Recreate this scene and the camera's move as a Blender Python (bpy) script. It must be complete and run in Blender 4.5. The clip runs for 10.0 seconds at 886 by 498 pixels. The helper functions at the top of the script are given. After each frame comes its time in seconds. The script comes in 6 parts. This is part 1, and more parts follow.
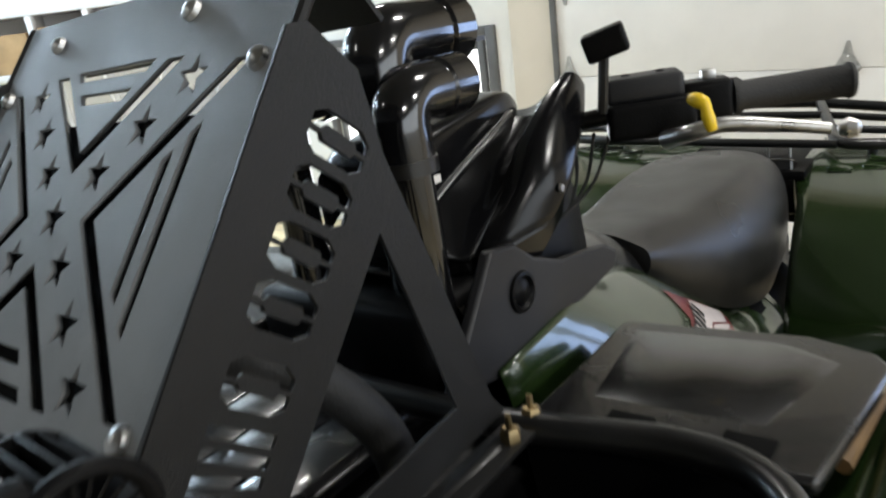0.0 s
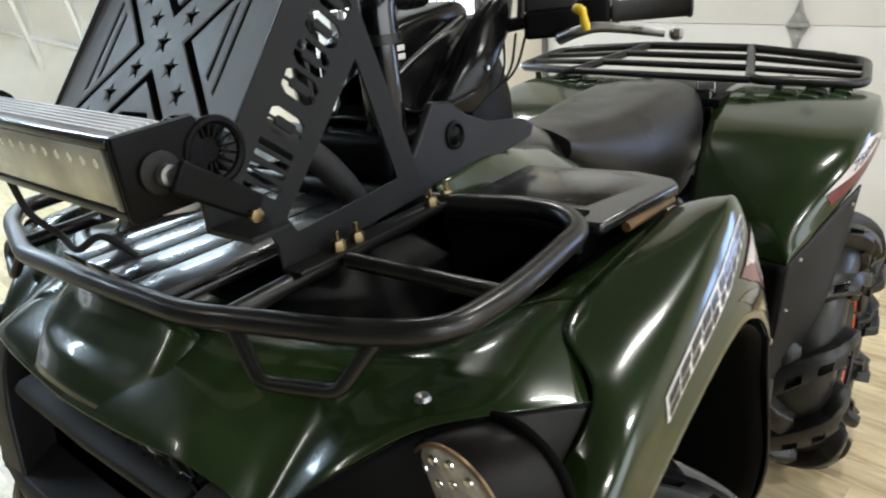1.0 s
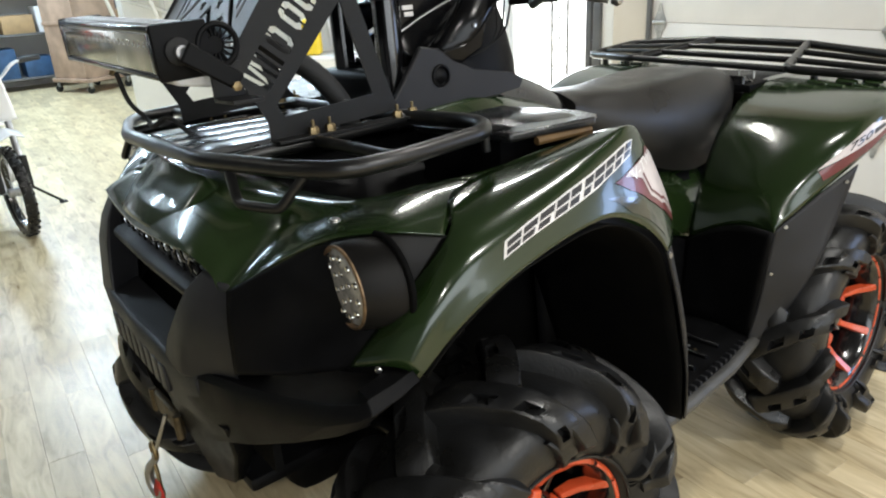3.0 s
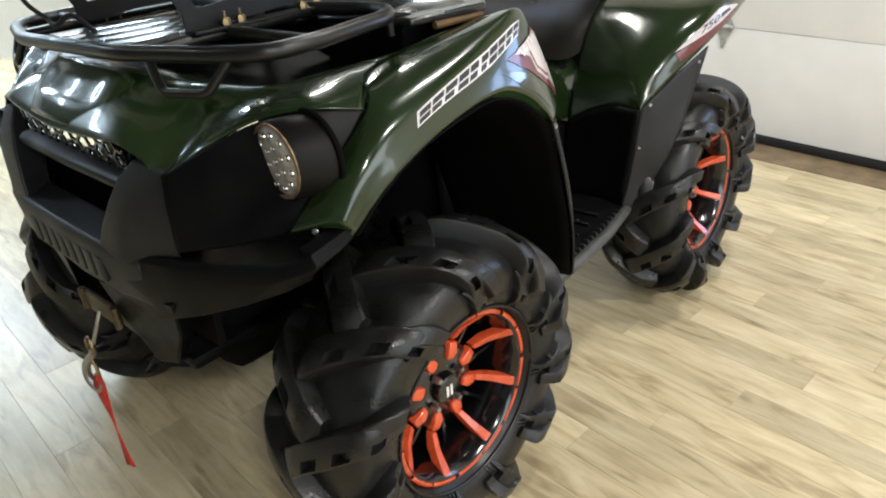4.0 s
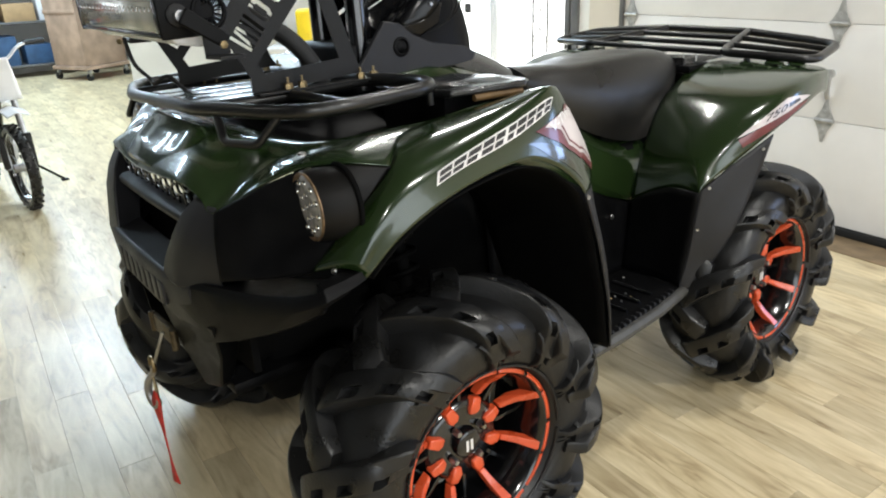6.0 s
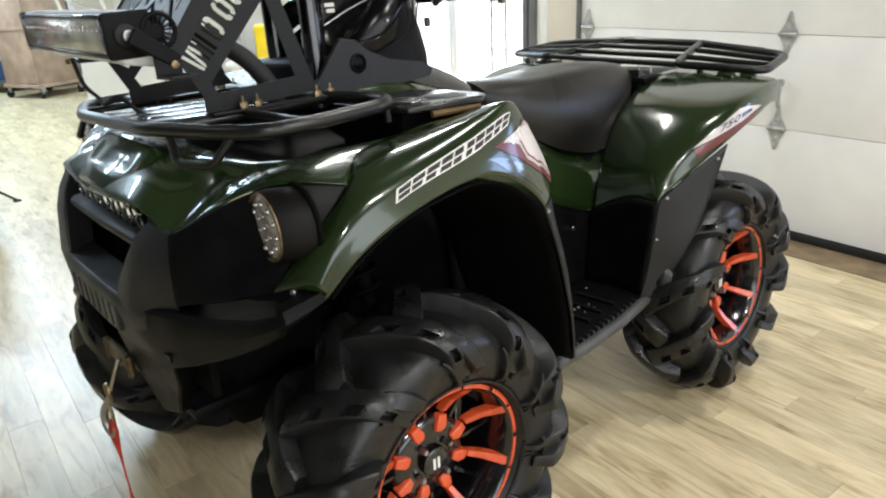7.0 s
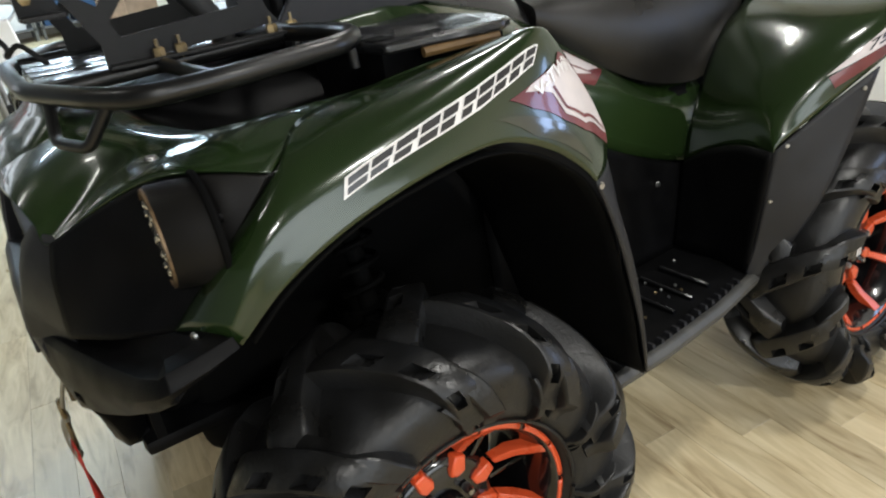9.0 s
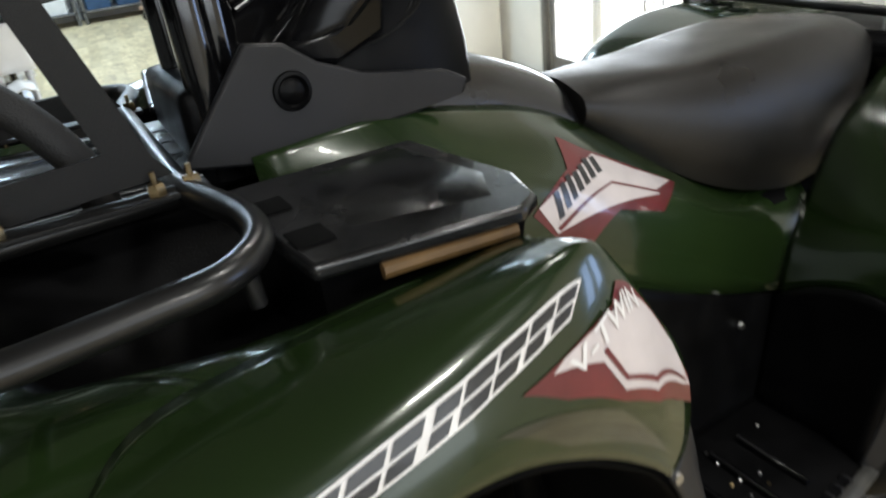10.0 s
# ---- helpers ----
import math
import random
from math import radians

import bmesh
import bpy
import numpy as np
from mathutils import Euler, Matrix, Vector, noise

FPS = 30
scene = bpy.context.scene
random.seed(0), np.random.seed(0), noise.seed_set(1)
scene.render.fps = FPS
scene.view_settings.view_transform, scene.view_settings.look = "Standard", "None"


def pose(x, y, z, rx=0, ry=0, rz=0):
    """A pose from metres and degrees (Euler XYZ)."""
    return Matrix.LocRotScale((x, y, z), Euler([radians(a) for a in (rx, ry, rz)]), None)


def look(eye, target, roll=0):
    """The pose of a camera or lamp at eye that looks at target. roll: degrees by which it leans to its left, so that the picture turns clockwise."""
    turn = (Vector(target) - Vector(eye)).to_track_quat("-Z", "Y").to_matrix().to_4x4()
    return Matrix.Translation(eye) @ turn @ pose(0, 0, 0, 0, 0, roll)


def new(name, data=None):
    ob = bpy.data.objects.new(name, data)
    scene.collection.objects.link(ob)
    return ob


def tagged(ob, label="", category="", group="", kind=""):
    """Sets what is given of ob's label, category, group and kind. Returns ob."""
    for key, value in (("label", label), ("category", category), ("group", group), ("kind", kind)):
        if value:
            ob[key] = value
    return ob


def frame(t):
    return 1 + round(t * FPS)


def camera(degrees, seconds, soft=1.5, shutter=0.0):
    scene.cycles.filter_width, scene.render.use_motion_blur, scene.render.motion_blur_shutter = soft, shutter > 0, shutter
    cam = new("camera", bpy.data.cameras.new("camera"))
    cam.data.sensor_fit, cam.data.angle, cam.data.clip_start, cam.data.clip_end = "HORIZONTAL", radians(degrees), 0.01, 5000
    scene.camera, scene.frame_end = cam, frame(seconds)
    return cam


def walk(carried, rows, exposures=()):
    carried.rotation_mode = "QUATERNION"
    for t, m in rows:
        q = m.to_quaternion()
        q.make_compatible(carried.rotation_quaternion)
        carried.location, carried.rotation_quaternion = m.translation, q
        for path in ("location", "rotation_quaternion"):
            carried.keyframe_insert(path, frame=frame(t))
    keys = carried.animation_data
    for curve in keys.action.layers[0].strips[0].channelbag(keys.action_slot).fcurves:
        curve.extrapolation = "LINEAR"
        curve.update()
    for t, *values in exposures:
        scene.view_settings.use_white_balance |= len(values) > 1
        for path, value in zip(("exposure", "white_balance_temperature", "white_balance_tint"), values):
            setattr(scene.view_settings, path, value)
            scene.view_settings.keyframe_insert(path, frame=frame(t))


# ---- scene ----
# ---------------------------------------------------------------- camera
cam = camera(64.3, 10.0, soft=2.0, shutter=0.3)
PATH = [
    (0, (0.525, -0.404, 1.458), (-0.695, 1.037, 0.798), -7.8),
    (0.5, (0.666, -0.568, 1.421), (-0.565, 0.864, 0.762), -7.3),
    (1, (0.813, -0.676, 1.432), (-0.374, 0.728, 0.643), -4.3),
    (1.3, (0.910, -0.670, 1.448), (-0.333, 0.708, 0.701), -6.3),
    (1.5, (1.025, -0.644, 1.419), (-0.245, 0.720, 0.695), -4.6),
    (2, (1.183, -0.643, 1.364), (-0.244, 0.488, 0.536), -3.3),
    (2.2, (1.202, -0.650, 1.365), (-0.293, 0.466, 0.641), -3.4),
    (3.3, (1.296, -0.777, 1.362), (-0.134, 0.388, 0.590), -2.5),
    (3.5, (1.315, -0.820, 1.363), (-0.039, 0.381, 0.513), -2.9),
    (4, (1.347, -0.873, 1.349), (0.165, 0.420, 0.385), -3.1),
    (4.5, (1.407, -0.895, 1.348), (0.113, 0.346, 0.463), -2.1),
    (5, (1.491, -0.834, 1.352), (0.098, 0.370, 0.572), -2.3),
    (5.5, (1.529, -0.820, 1.339), (0.068, 0.316, 0.581), -2.4),
    (6.8, (1.532, -0.823, 1.339), (0.093, 0.359, 0.611), -1.8),
    (7, (1.529, -0.806, 1.345), (0.122, 0.416, 0.620), -2.6),
    (7.5, (1.480, -0.813, 1.384), (0.092, 0.413, 0.628), -4.7),
    (8, (1.428, -0.798, 1.337), (0.134, 0.481, 0.506), -10.6),
    (8.5, (1.377, -0.585, 1.299), (-0.134, 0.499, 0.562), -8.5),
    (9, (1.296, -0.400, 1.282), (-0.232, 0.518, 0.376), -7.3),
    (9.5, (1.084, -0.237, 1.343), (-0.394, 0.683, 0.361), -10.6),
    (10, (0.916, -0.064, 1.359), (-0.660, 0.737, 0.424), -6.6),
]
walk(cam, [(t, look(eye, target, roll)) for t, eye, target, roll in PATH], [(0.0, 0.02), (1.5, 0.08), (2.0, 0.06), (3.5, 0.10), (4.0, 0.20), (5.0, 0.12), (7.5, 0.10), (8.0, 0.14), (9.0, 0.0), (9.5, -0.18), (10.0, -0.22)])

# ---------------------------------------------------------------- light
world = bpy.data.worlds.new("room_air")
scene.world = world
world.use_nodes = True
world.node_tree.nodes["Background"].inputs["Color"].default_value = (0.75, 0.82, 1.0, 1)
world.node_tree.nodes["Background"].inputs["Strength"].default_value = 0.15
CEILING = 3.3


def strip_lamp(x, y, long, wide, power, turn, colour=(1.0, 0.965, 0.92)):
    """The light of one ceiling fixture."""
    d = bpy.data.lights.new("ceiling_lamp", "AREA")
    d.shape, d.size, d.size_y, d.energy, d.color = "RECTANGLE", long, wide, power, colour
    ob = new("ceiling_lamp", d)
    ob.matrix_world = pose(x, y, CEILING - 0.075, 0, 0, turn)
    return ob


# Lamps beyond x -4 are added, unseen, and blue to cool the floor.
LAMPS = [(-1.6, -2.2, 8), (-1.6, 1.6, 28), (0.9, 1.3, 28), (3.4, -1.7, 70), (3.4, 0.9, 70), (-4.6, -1.2, 60), (-4.6, 1.6, 95), (-6.4, 0.5, 110), (-8.3, 0.5, 100), (-10.0, 0.5, 100)]
for lx, ly, power in LAMPS:
    strip_lamp(lx, ly, 0.6 if lx > -4 else 1.2, 0.12 if lx > -4 else 0.3, power, 74, (0.985, 0.97, 0.925) if lx > -4 else (0.66, 0.84, 1.0))
# cool daylight in the two panes beside the garage door
for lx in (1.66, 2.16):
    d = bpy.data.lights.new("pane_daylight", "AREA")
    d.shape, d.size, d.size_y, d.energy, d.color = "RECTANGLE", 0.32, 0.86, 8, (0.45, 0.62, 1.0)
    ob = new("pane_daylight", d)
    ob.matrix_world = pose(0.2, 2.752, 0, 0, 0, -4.5) @ pose(lx, 0.08, 1.325) @ pose(0, 0, 0, -90, 0, 0)
# daylight through the glazed entrance; unseen west fill and east window are added
UNSEEN_WINDOW = (-5.0, 3.0, 1.0, 2.9)  # y and z range of the unseen window added behind the camera
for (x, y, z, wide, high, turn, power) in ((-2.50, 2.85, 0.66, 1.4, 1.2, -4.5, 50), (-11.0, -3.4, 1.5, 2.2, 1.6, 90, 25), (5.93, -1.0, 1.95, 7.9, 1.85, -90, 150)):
    d = bpy.data.lights.new("daylight_and_fill", "AREA")
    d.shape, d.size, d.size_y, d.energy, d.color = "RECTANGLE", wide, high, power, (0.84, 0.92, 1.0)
    ob = new("daylight_and_fill", d)
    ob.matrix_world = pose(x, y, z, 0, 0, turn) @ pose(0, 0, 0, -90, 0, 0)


CX = 0.035  # middle of the quad's front
LEAN = 2.75  # degrees by which the quad's own frame leans against the floor
MID_N = Vector((1, -0.014, -0.048)).normalized()
MID_D = -0.0056


# ---------------------------------------------------------------- materials
def mat(name, base=(0.5, 0.5, 0.5), rough=0.5, metal=0.0, coat=0.0, spec=0.5, var=0.0, scale=8.0, bump=0.0, bscale=60.0, rvar=0.0, dark=None, emit=None, power=0.0):
    m = bpy.data.materials.new(name)
    m.use_nodes = True
    nt = m.node_tree
    b = nt.nodes["Principled BSDF"]
    b.inputs["Base Color"].default_value = (*base, 1)
    b.inputs["Roughness"].default_value = rough
    b.inputs["Metallic"].default_value = metal
    b.inputs["Coat Weight"].default_value = coat
    b.inputs["Coat Roughness"].default_value = 0.06
    b.inputs["Specular IOR Level"].default_value = spec
    tc = nt.nodes.new("ShaderNodeTexCoord")
    if var or rvar:
        n = nt.nodes.new("ShaderNodeTexNoise")
        n.inputs["Scale"].default_value = scale
        n.inputs["Detail"].default_value = 6
        nt.links.new(tc.outputs["Object"], n.inputs["Vector"])
        if var:
            r = nt.nodes.new("ShaderNodeMix")
            r.data_type = "RGBA"
            d = dark or tuple(c * (1 - var) for c in base)
            r.inputs["A"].default_value = (*d, 1)
            r.inputs["B"].default_value = (*(min(1, c * (1 + 0.4 * var)) for c in base), 1)
            k = nt.nodes.new("ShaderNodeMapRange")
            k.inputs["From Min"].default_value, k.inputs["From Max"].default_value = 0.35, 0.65
            nt.links.new(n.outputs["Fac"], k.inputs["Value"])
            nt.links.new(k.outputs["Result"], r.inputs["Factor"])
            nt.links.new(r.outputs["Result"], b.inputs["Base Color"])
        if rvar:
            k = nt.nodes.new("ShaderNodeMapRange")
            k.inputs["From Min"].default_value, k.inputs["From Max"].default_value = 0.3, 0.7
            k.inputs["To Min"].default_value, k.inputs["To Max"].default_value = max(0.02, rough - rvar), min(1, rough + rvar)
            nt.links.new(n.outputs["Fac"], k.inputs["Value"])
            nt.links.new(k.outputs["Result"], b.inputs["Roughness"])
    if bump:
        n2 = nt.nodes.new("ShaderNodeTexNoise")
        n2.inputs["Scale"].default_value = bscale
        n2.inputs["Detail"].default_value = 3
        nt.links.new(tc.outputs["Object"], n2.inputs["Vector"])
        bp = nt.nodes.new("ShaderNodeBump")
        bp.inputs["Strength"].default_value = bump
        bp.inputs["Distance"].default_value = 0.002
        nt.links.new(n2.outputs["Fac"], bp.inputs["Height"])
        nt.links.new(bp.outputs["Normal"], b.inputs["Normal"])
    if emit:
        b.inputs["Emission Color"].default_value = (*emit, 1)
        b.inputs["Emission Strength"].default_value = power
    return m


GREEN = mat("green_paint", (0.014, 0.029, 0.0075), 0.22, 0.1, 0.6, var=0.25, scale=3, rvar=0.06)
BLACK_PLASTIC = mat("black_moulded_plastic", (0.0035, 0.0035, 0.0038), 0.40, spec=0.10, var=0.3, scale=14, bump=0.25, bscale=500, rvar=0.08)
GREY_PLASTIC = mat("grey_black_plastic", (0.016, 0.016, 0.0175), 0.46, spec=0.32, var=0.3, scale=9, bump=0.2, bscale=600, rvar=0.1)
LAMP_BLACK = mat("brown_black_lamp_plastic", (0.0075, 0.0068, 0.0062), 0.46, spec=0.22, var=0.3, scale=9, bump=0.2, bscale=600, rvar=0.08)
FOOT_GREY = mat("dusty_grey_plastic", (0.065, 0.064, 0.060), 0.5, spec=0.4, var=0.35, scale=14, bump=0.2, bscale=300, rvar=0.1)
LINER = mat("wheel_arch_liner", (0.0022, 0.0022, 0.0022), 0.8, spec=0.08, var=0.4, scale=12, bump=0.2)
SATIN_BLACK = mat("satin_black_plastic", (0.008, 0.008, 0.0083), 0.24, coat=0.25, spec=0.6, var=0.3, scale=9, bump=0.12, bscale=500, rvar=0.08)
GLOSS_BLACK = mat("gloss_black", (0.004, 0.004, 0.0045), 0.16, coat=0.6, var=0.3, scale=10, rvar=0.06)
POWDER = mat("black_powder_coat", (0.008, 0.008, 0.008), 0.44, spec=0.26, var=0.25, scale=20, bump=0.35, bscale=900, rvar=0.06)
COWL = mat("dark_polished_plastic", (0.004, 0.004, 0.0045), 0.20, spec=0.26, var=0.3, scale=10, rvar=0.06)
# Face plate's dusty coat, also made paler than POWDER for the light it catches.
LIT_DUSTY = mat("dusty_lit_powder_coat", (0.175, 0.180, 0.182), 0.46, spec=0.6, var=0.3, scale=12, bump=0.35, bscale=900, rvar=0.08)
SLAT = mat("polished_black_slat", (0.010, 0.010, 0.0105), 0.26, coat=0.5, spec=0.8, var=0.3, scale=10, rvar=0.05)
RACK = mat("black_rack_paint", (0.006, 0.006, 0.006), 0.34, coat=0.12, spec=0.45, var=0.3, scale=12, bump=0.05, bscale=400, rvar=0.05)
RUBBER = mat("tyre_rubber", (0.009, 0.0091, 0.0094), 0.37, spec=0.46, var=0.5, scale=14, bump=0.4, bscale=150, rvar=0.14, dark=(0.0075, 0.0073, 0.0068))
GRIP = mat("grip_rubber", (0.006, 0.006, 0.006), 0.65, bump=0.5, bscale=400)
ORANGE = mat("orange_paint", (0.70, 0.092, 0.028), 0.30, coat=0.6, var=0.12, scale=18, rvar=0.08)
VINYL = mat("seat_vinyl", (0.012, 0.0113, 0.0105), 0.34, spec=0.45, var=0.35, scale=6, bump=0.35, bscale=420, rvar=0.1)
STEEL = mat("bright_steel", (0.48, 0.48, 0.47), 0.34, 1.0, var=0.3, scale=30, rvar=0.12)
ZINC = mat("dull_zinc_plate", (0.50, 0.50, 0.49), 0.45, 0.45, var=0.25, scale=40, rvar=0.1)
BAR_ALU = mat("ribbed_silver_aluminium", (0.80, 0.81, 0.82), 0.42, 0.15, var=0.2, scale=20, rvar=0.1)
ALU = mat("dull_aluminium", (0.42, 0.42, 0.42), 0.42, 1.0, var=0.25, scale=20, rvar=0.1)
BRASS = mat("yellow_zinc", (0.27, 0.205, 0.11), 0.42, 1.0, var=0.35, scale=60, rvar=0.12)
RED = mat("red_webbing", (0.62, 0.035, 0.022), 0.7, var=0.3, scale=40, bump=0.6, bscale=700)
YELLOW = mat("yellow_plastic", (0.80, 0.55, 0.02), 0.4, var=0.1)
WHITE_VINYL = mat("white_decal", (0.78, 0.76, 0.74), 0.3, coat=0.4, var=0.08, scale=20)
PALE_VINYL = mat("pale_grey_decal", (0.60, 0.54, 0.53), 0.32, coat=0.4, var=0.1, scale=20)
BLACK_VINYL = mat("black_decal", (0.012, 0.012, 0.013), 0.3, coat=0.4)
MAROON_VINYL = mat("maroon_decal", (0.13, 0.016, 0.018), 0.3, coat=0.5, var=0.3, scale=15)
CLEAR_VINYL = mat("dark_gloss_decal", (0.030, 0.034, 0.022), 0.12, coat=1.0, var=0.3, scale=15)
LED_LENS = mat("lamp_lens", (0.40, 0.39, 0.37), 0.2, 0.35, coat=1.0, var=0.35, scale=60, bump=0.4, bscale=120)
LED_CHIP = mat("lamp_reflector_cup", (0.85, 0.85, 0.83), 0.08, 1.0)
AMBER_RING = mat("tarnished_lamp_ring", (0.20, 0.13, 0.07), 0.4, 0.5, var=0.5, scale=50)
BAR_LENS = mat("light_bar_lens", (0.72, 0.70, 0.60), 0.16, 0.55, coat=0.6, var=0.35, scale=14)
FAIRLEAD = mat("tarnished_bronze", (0.11, 0.085, 0.05), 0.5, 0.8, var=0.5, scale=60, rvar=0.12)
TAN = mat("tan_foam_seal", (0.13, 0.072, 0.022), 0.6, var=0.3, scale=30)
WOODBOARD = mat("brown_hardboard", (0.46, 0.315, 0.225), 0.6, var=0.25, scale=5, bump=0.2, bscale=60)
GLASS = mat("window_glass", (0.93, 0.96, 0.95), 0.02)
GLASS.node_tree.nodes["Principled BSDF"].inputs["Transmission Weight"].default_value = 1.0
WALL = mat("white_wall_paint", (0.80, 0.79, 0.76), 0.65, var=0.06, scale=3, bump=0.15, bscale=120)
CREAM = mat("cream_wall_paint", (0.66, 0.60, 0.51), 0.65, var=0.08, scale=3, bump=0.15, bscale=120)
GREYWALL = mat("grey_wall_paint", (0.20, 0.20, 0.20), 0.7, var=0.08, scale=3, bump=0.15, bscale=120)
DOORWHITE = mat("garage_door_enamel", (0.85, 0.835, 0.81), 0.42, var=0.05, scale=4, bump=0.3, bscale=220)
CEIL = mat("ceiling_paint", (0.09, 0.09, 0.09), 0.8, var=0.05, scale=2)
SEAL = mat("black_rubber_seal", (0.010, 0.010, 0.010), 0.6, var=0.2)
WINDOW_GLOW = mat("bright_daylight_pane", (0.9, 0.9, 0.9), 0.3, emit=(1.0, 1.0, 1.0), power=2.2)
CARD = mat("cardboard", (0.46, 0.30, 0.15), 0.75, var=0.2, scale=6)
WHITE_GLOSS = mat("white_gloss", (0.80, 0.80, 0.80), 0.25, coat=0.4, var=0.06, scale=9)
BLUE = mat("blue_plastic", (0.035, 0.09, 0.19), 0.45, var=0.2, scale=9)
REDBOX = mat("red_print", (0.60, 0.05, 0.03), 0.5, var=0.2, scale=9)
FRAME_GREY = mat("grey_frame", (0.16, 0.16, 0.16), 0.4, 0.3, var=0.2)


# ---------------------------------------------------------------- mesh helpers
def catmull(pts, n):
    """n + 1 points along a smooth line through the given points."""
    p = np.asarray(pts, float)
    m = len(p)
    q = np.vstack([2 * p[0] - p[1], p, 2 * p[-1] - p[-2]])
    out = []
    for k in range(n + 1):
        u = k / n * (m - 1)
        i = min(int(u), m - 2)
        f = u - i
        a, b, c, d = q[i], q[i + 1], q[i + 2], q[i + 3]
        out.append(0.5 * (2 * b + (c - a) * f + (2 * a - 5 * b + 4 * c - d) * f * f + (3 * b - a - 3 * c + d) * f ** 3))
    return np.array(out)


def fine(rows, nu, nv):
    """A fine grid through a coarse one: rows of points."""
    a = [catmull(r, nv) for r in rows]
    a = np.array(a)
    return np.stack([catmull(a[:, j], nu) for j in range(a.shape[1])], 1)


def grid(rows, close_u=False, close_v=False, bm=None):
    bm = bm or bmesh.new()
    vs = [[bm.verts.new(p) for p in r] for r in rows]
    nu, nv = len(vs), len(vs[0])
    for i in range(nu if close_u else nu - 1):
        for j in range(nv if close_v else nv - 1):
            a, b, c, d = vs[i][j], vs[(i + 1) % nu][j], vs[(i + 1) % nu][(j + 1) % nv], vs[i][(j + 1) % nv]
            try:
                bm.faces.new((a, b, c, d))
            except ValueError:
                pass
    return bm


def loft(rings, caps=True, bm=None):
    """Closed rings joined in order."""
    bm = bm or bmesh.new()
    vs = [[bm.verts.new(p) for p in r] for r in rings]
    n = len(vs[0])
    for a, b in zip(vs[:-1], vs[1:]):
        for j in range(n):
            bm.faces.new((a[j], a[(j + 1) % n], b[(j + 1) % n], b[j]))
    if caps:
        bm.faces.new(vs[0][::-1])
        bm.faces.new(vs[-1])
    return bm


def rounded(pts, r, n=5):
    """A polyline with its inner corners rounded to radius about r."""
    p = [Vector(a) for a in pts]
    out = [p[0]]
    for a, b, c in zip(p[:-2], p[1:-1], p[2:]):
        d = min(r, (a - b).length * 0.48, (c - b).length * 0.48)
        s, e = b + (a - b).normalized() * d, b + (c - b).normalized() * d
        for k in range(n + 1):
            f = k / n
            out.append(s * (1 - f) ** 2 + b * 2 * f * (1 - f) + e * f * f)
    return out + [p[-1]]


def sweep(pts, r, seg=10, closed=False, bm=None):
    """A round tube along points; r may be one radius or one per point."""
    p = [Vector(a) for a in pts]
    n = len(p)
    rs = [r] * n if isinstance(r, (int, float)) else r
    side = None
    rings = []
    for i in range(n):
        a, b = (p[i - 1], p[(i + 1) % n]) if closed else (p[max(i - 1, 0)], p[min(i + 1, n - 1)])
        t = (b - a).normalized()
        if side is None:
            side = t.orthogonal().normalized()
        side = (side - t * side.dot(t)).normalized()
        up = t.cross(side)
        rings.append([p[i] + (side * math.cos(2 * math.pi * k / seg) + up * math.sin(2 * math.pi * k / seg)) * rs[i] for k in range(seg)])
    if closed:
        rings.append(rings[0])
        bm = loft(rings, caps=False, bm=bm)
        bmesh.ops.remove_doubles(bm, verts=bm.verts, dist=1e-6)
        return bm
    return loft(rings, bm=bm)


def box(x0, x1, y0, y1, z0, z1, bevel=0.0, seg=2, bm=None):
    own = bmesh.new()
    bmesh.ops.create_cube(own, size=1)
    for v in own.verts:
        v.co = ((x0 + x1) / 2 + v.co.x * (x1 - x0), (y0 + y1) / 2 + v.co.y * (y1 - y0), (z0 + z1) / 2 + v.co.z * (z1 - z0))
    if bevel:
        bmesh.ops.bevel(own, geom=own.edges[:], offset=bevel, segments=seg, affect="EDGES", profile=0.6)
    return join(bm, own)


def join(bm, own):
    if bm is None:
        return own
    me = bpy.data.meshes.new("tmp")
    own.to_mesh(me)
    own.free()
    bm.from_mesh(me)
    bpy.data.meshes.remove(me)
    return bm


def moved(bm, m):
    bmesh.ops.transform(bm, matrix=m, verts=bm.verts)
    return bm


def turned(profile, seg=48, axis="x", closed=False):
    """A profile of (along the axis, radius) points turned round the axis."""
    rows = []
    for k in range(seg):
        a = 2 * math.pi * k / seg
        rows.append([(u, r * math.cos(a), r * math.sin(a)) if axis == "x" else ((r * math.cos(a), u, r * math.sin(a)) if axis == "y" else (r * math.cos(a), r * math.sin(a), u)) for u, r in profile])
    return grid(rows, close_u=True, close_v=closed)


def slab(outline, thick, holes=(), frame_m=None):
    """A flat plate from a 2D outline with holes cut through, thick along its own z, then posed by frame_m."""
    cu = bpy.data.curves.new("tmp", "CURVE")
    cu.dimensions = "2D"
    cu.fill_mode = "BOTH"
    cu.extrude = thick / 2
    for loop in (outline, *holes):
        sp = cu.splines.new("POLY")
        sp.points.add(len(loop) - 1)
        for q, (x, y) in zip(sp.points, loop):
            q.co = (x, y, 0, 1)
        sp.use_cyclic_u = True
    ob = bpy.data.objects.new("tmp", cu)
    scene.collection.objects.link(ob)
    me = bpy.data.meshes.new_from_object(ob)
    bm = bmesh.new()
    bm.from_mesh(me)
    bpy.data.objects.remove(ob)
    bpy.data.curves.remove(cu)
    bpy.data.meshes.remove(me)
    bmesh.ops.remove_doubles(bm, verts=bm.verts, dist=1e-6)
    if frame_m is not None:
        moved(bm, frame_m)
    return bm


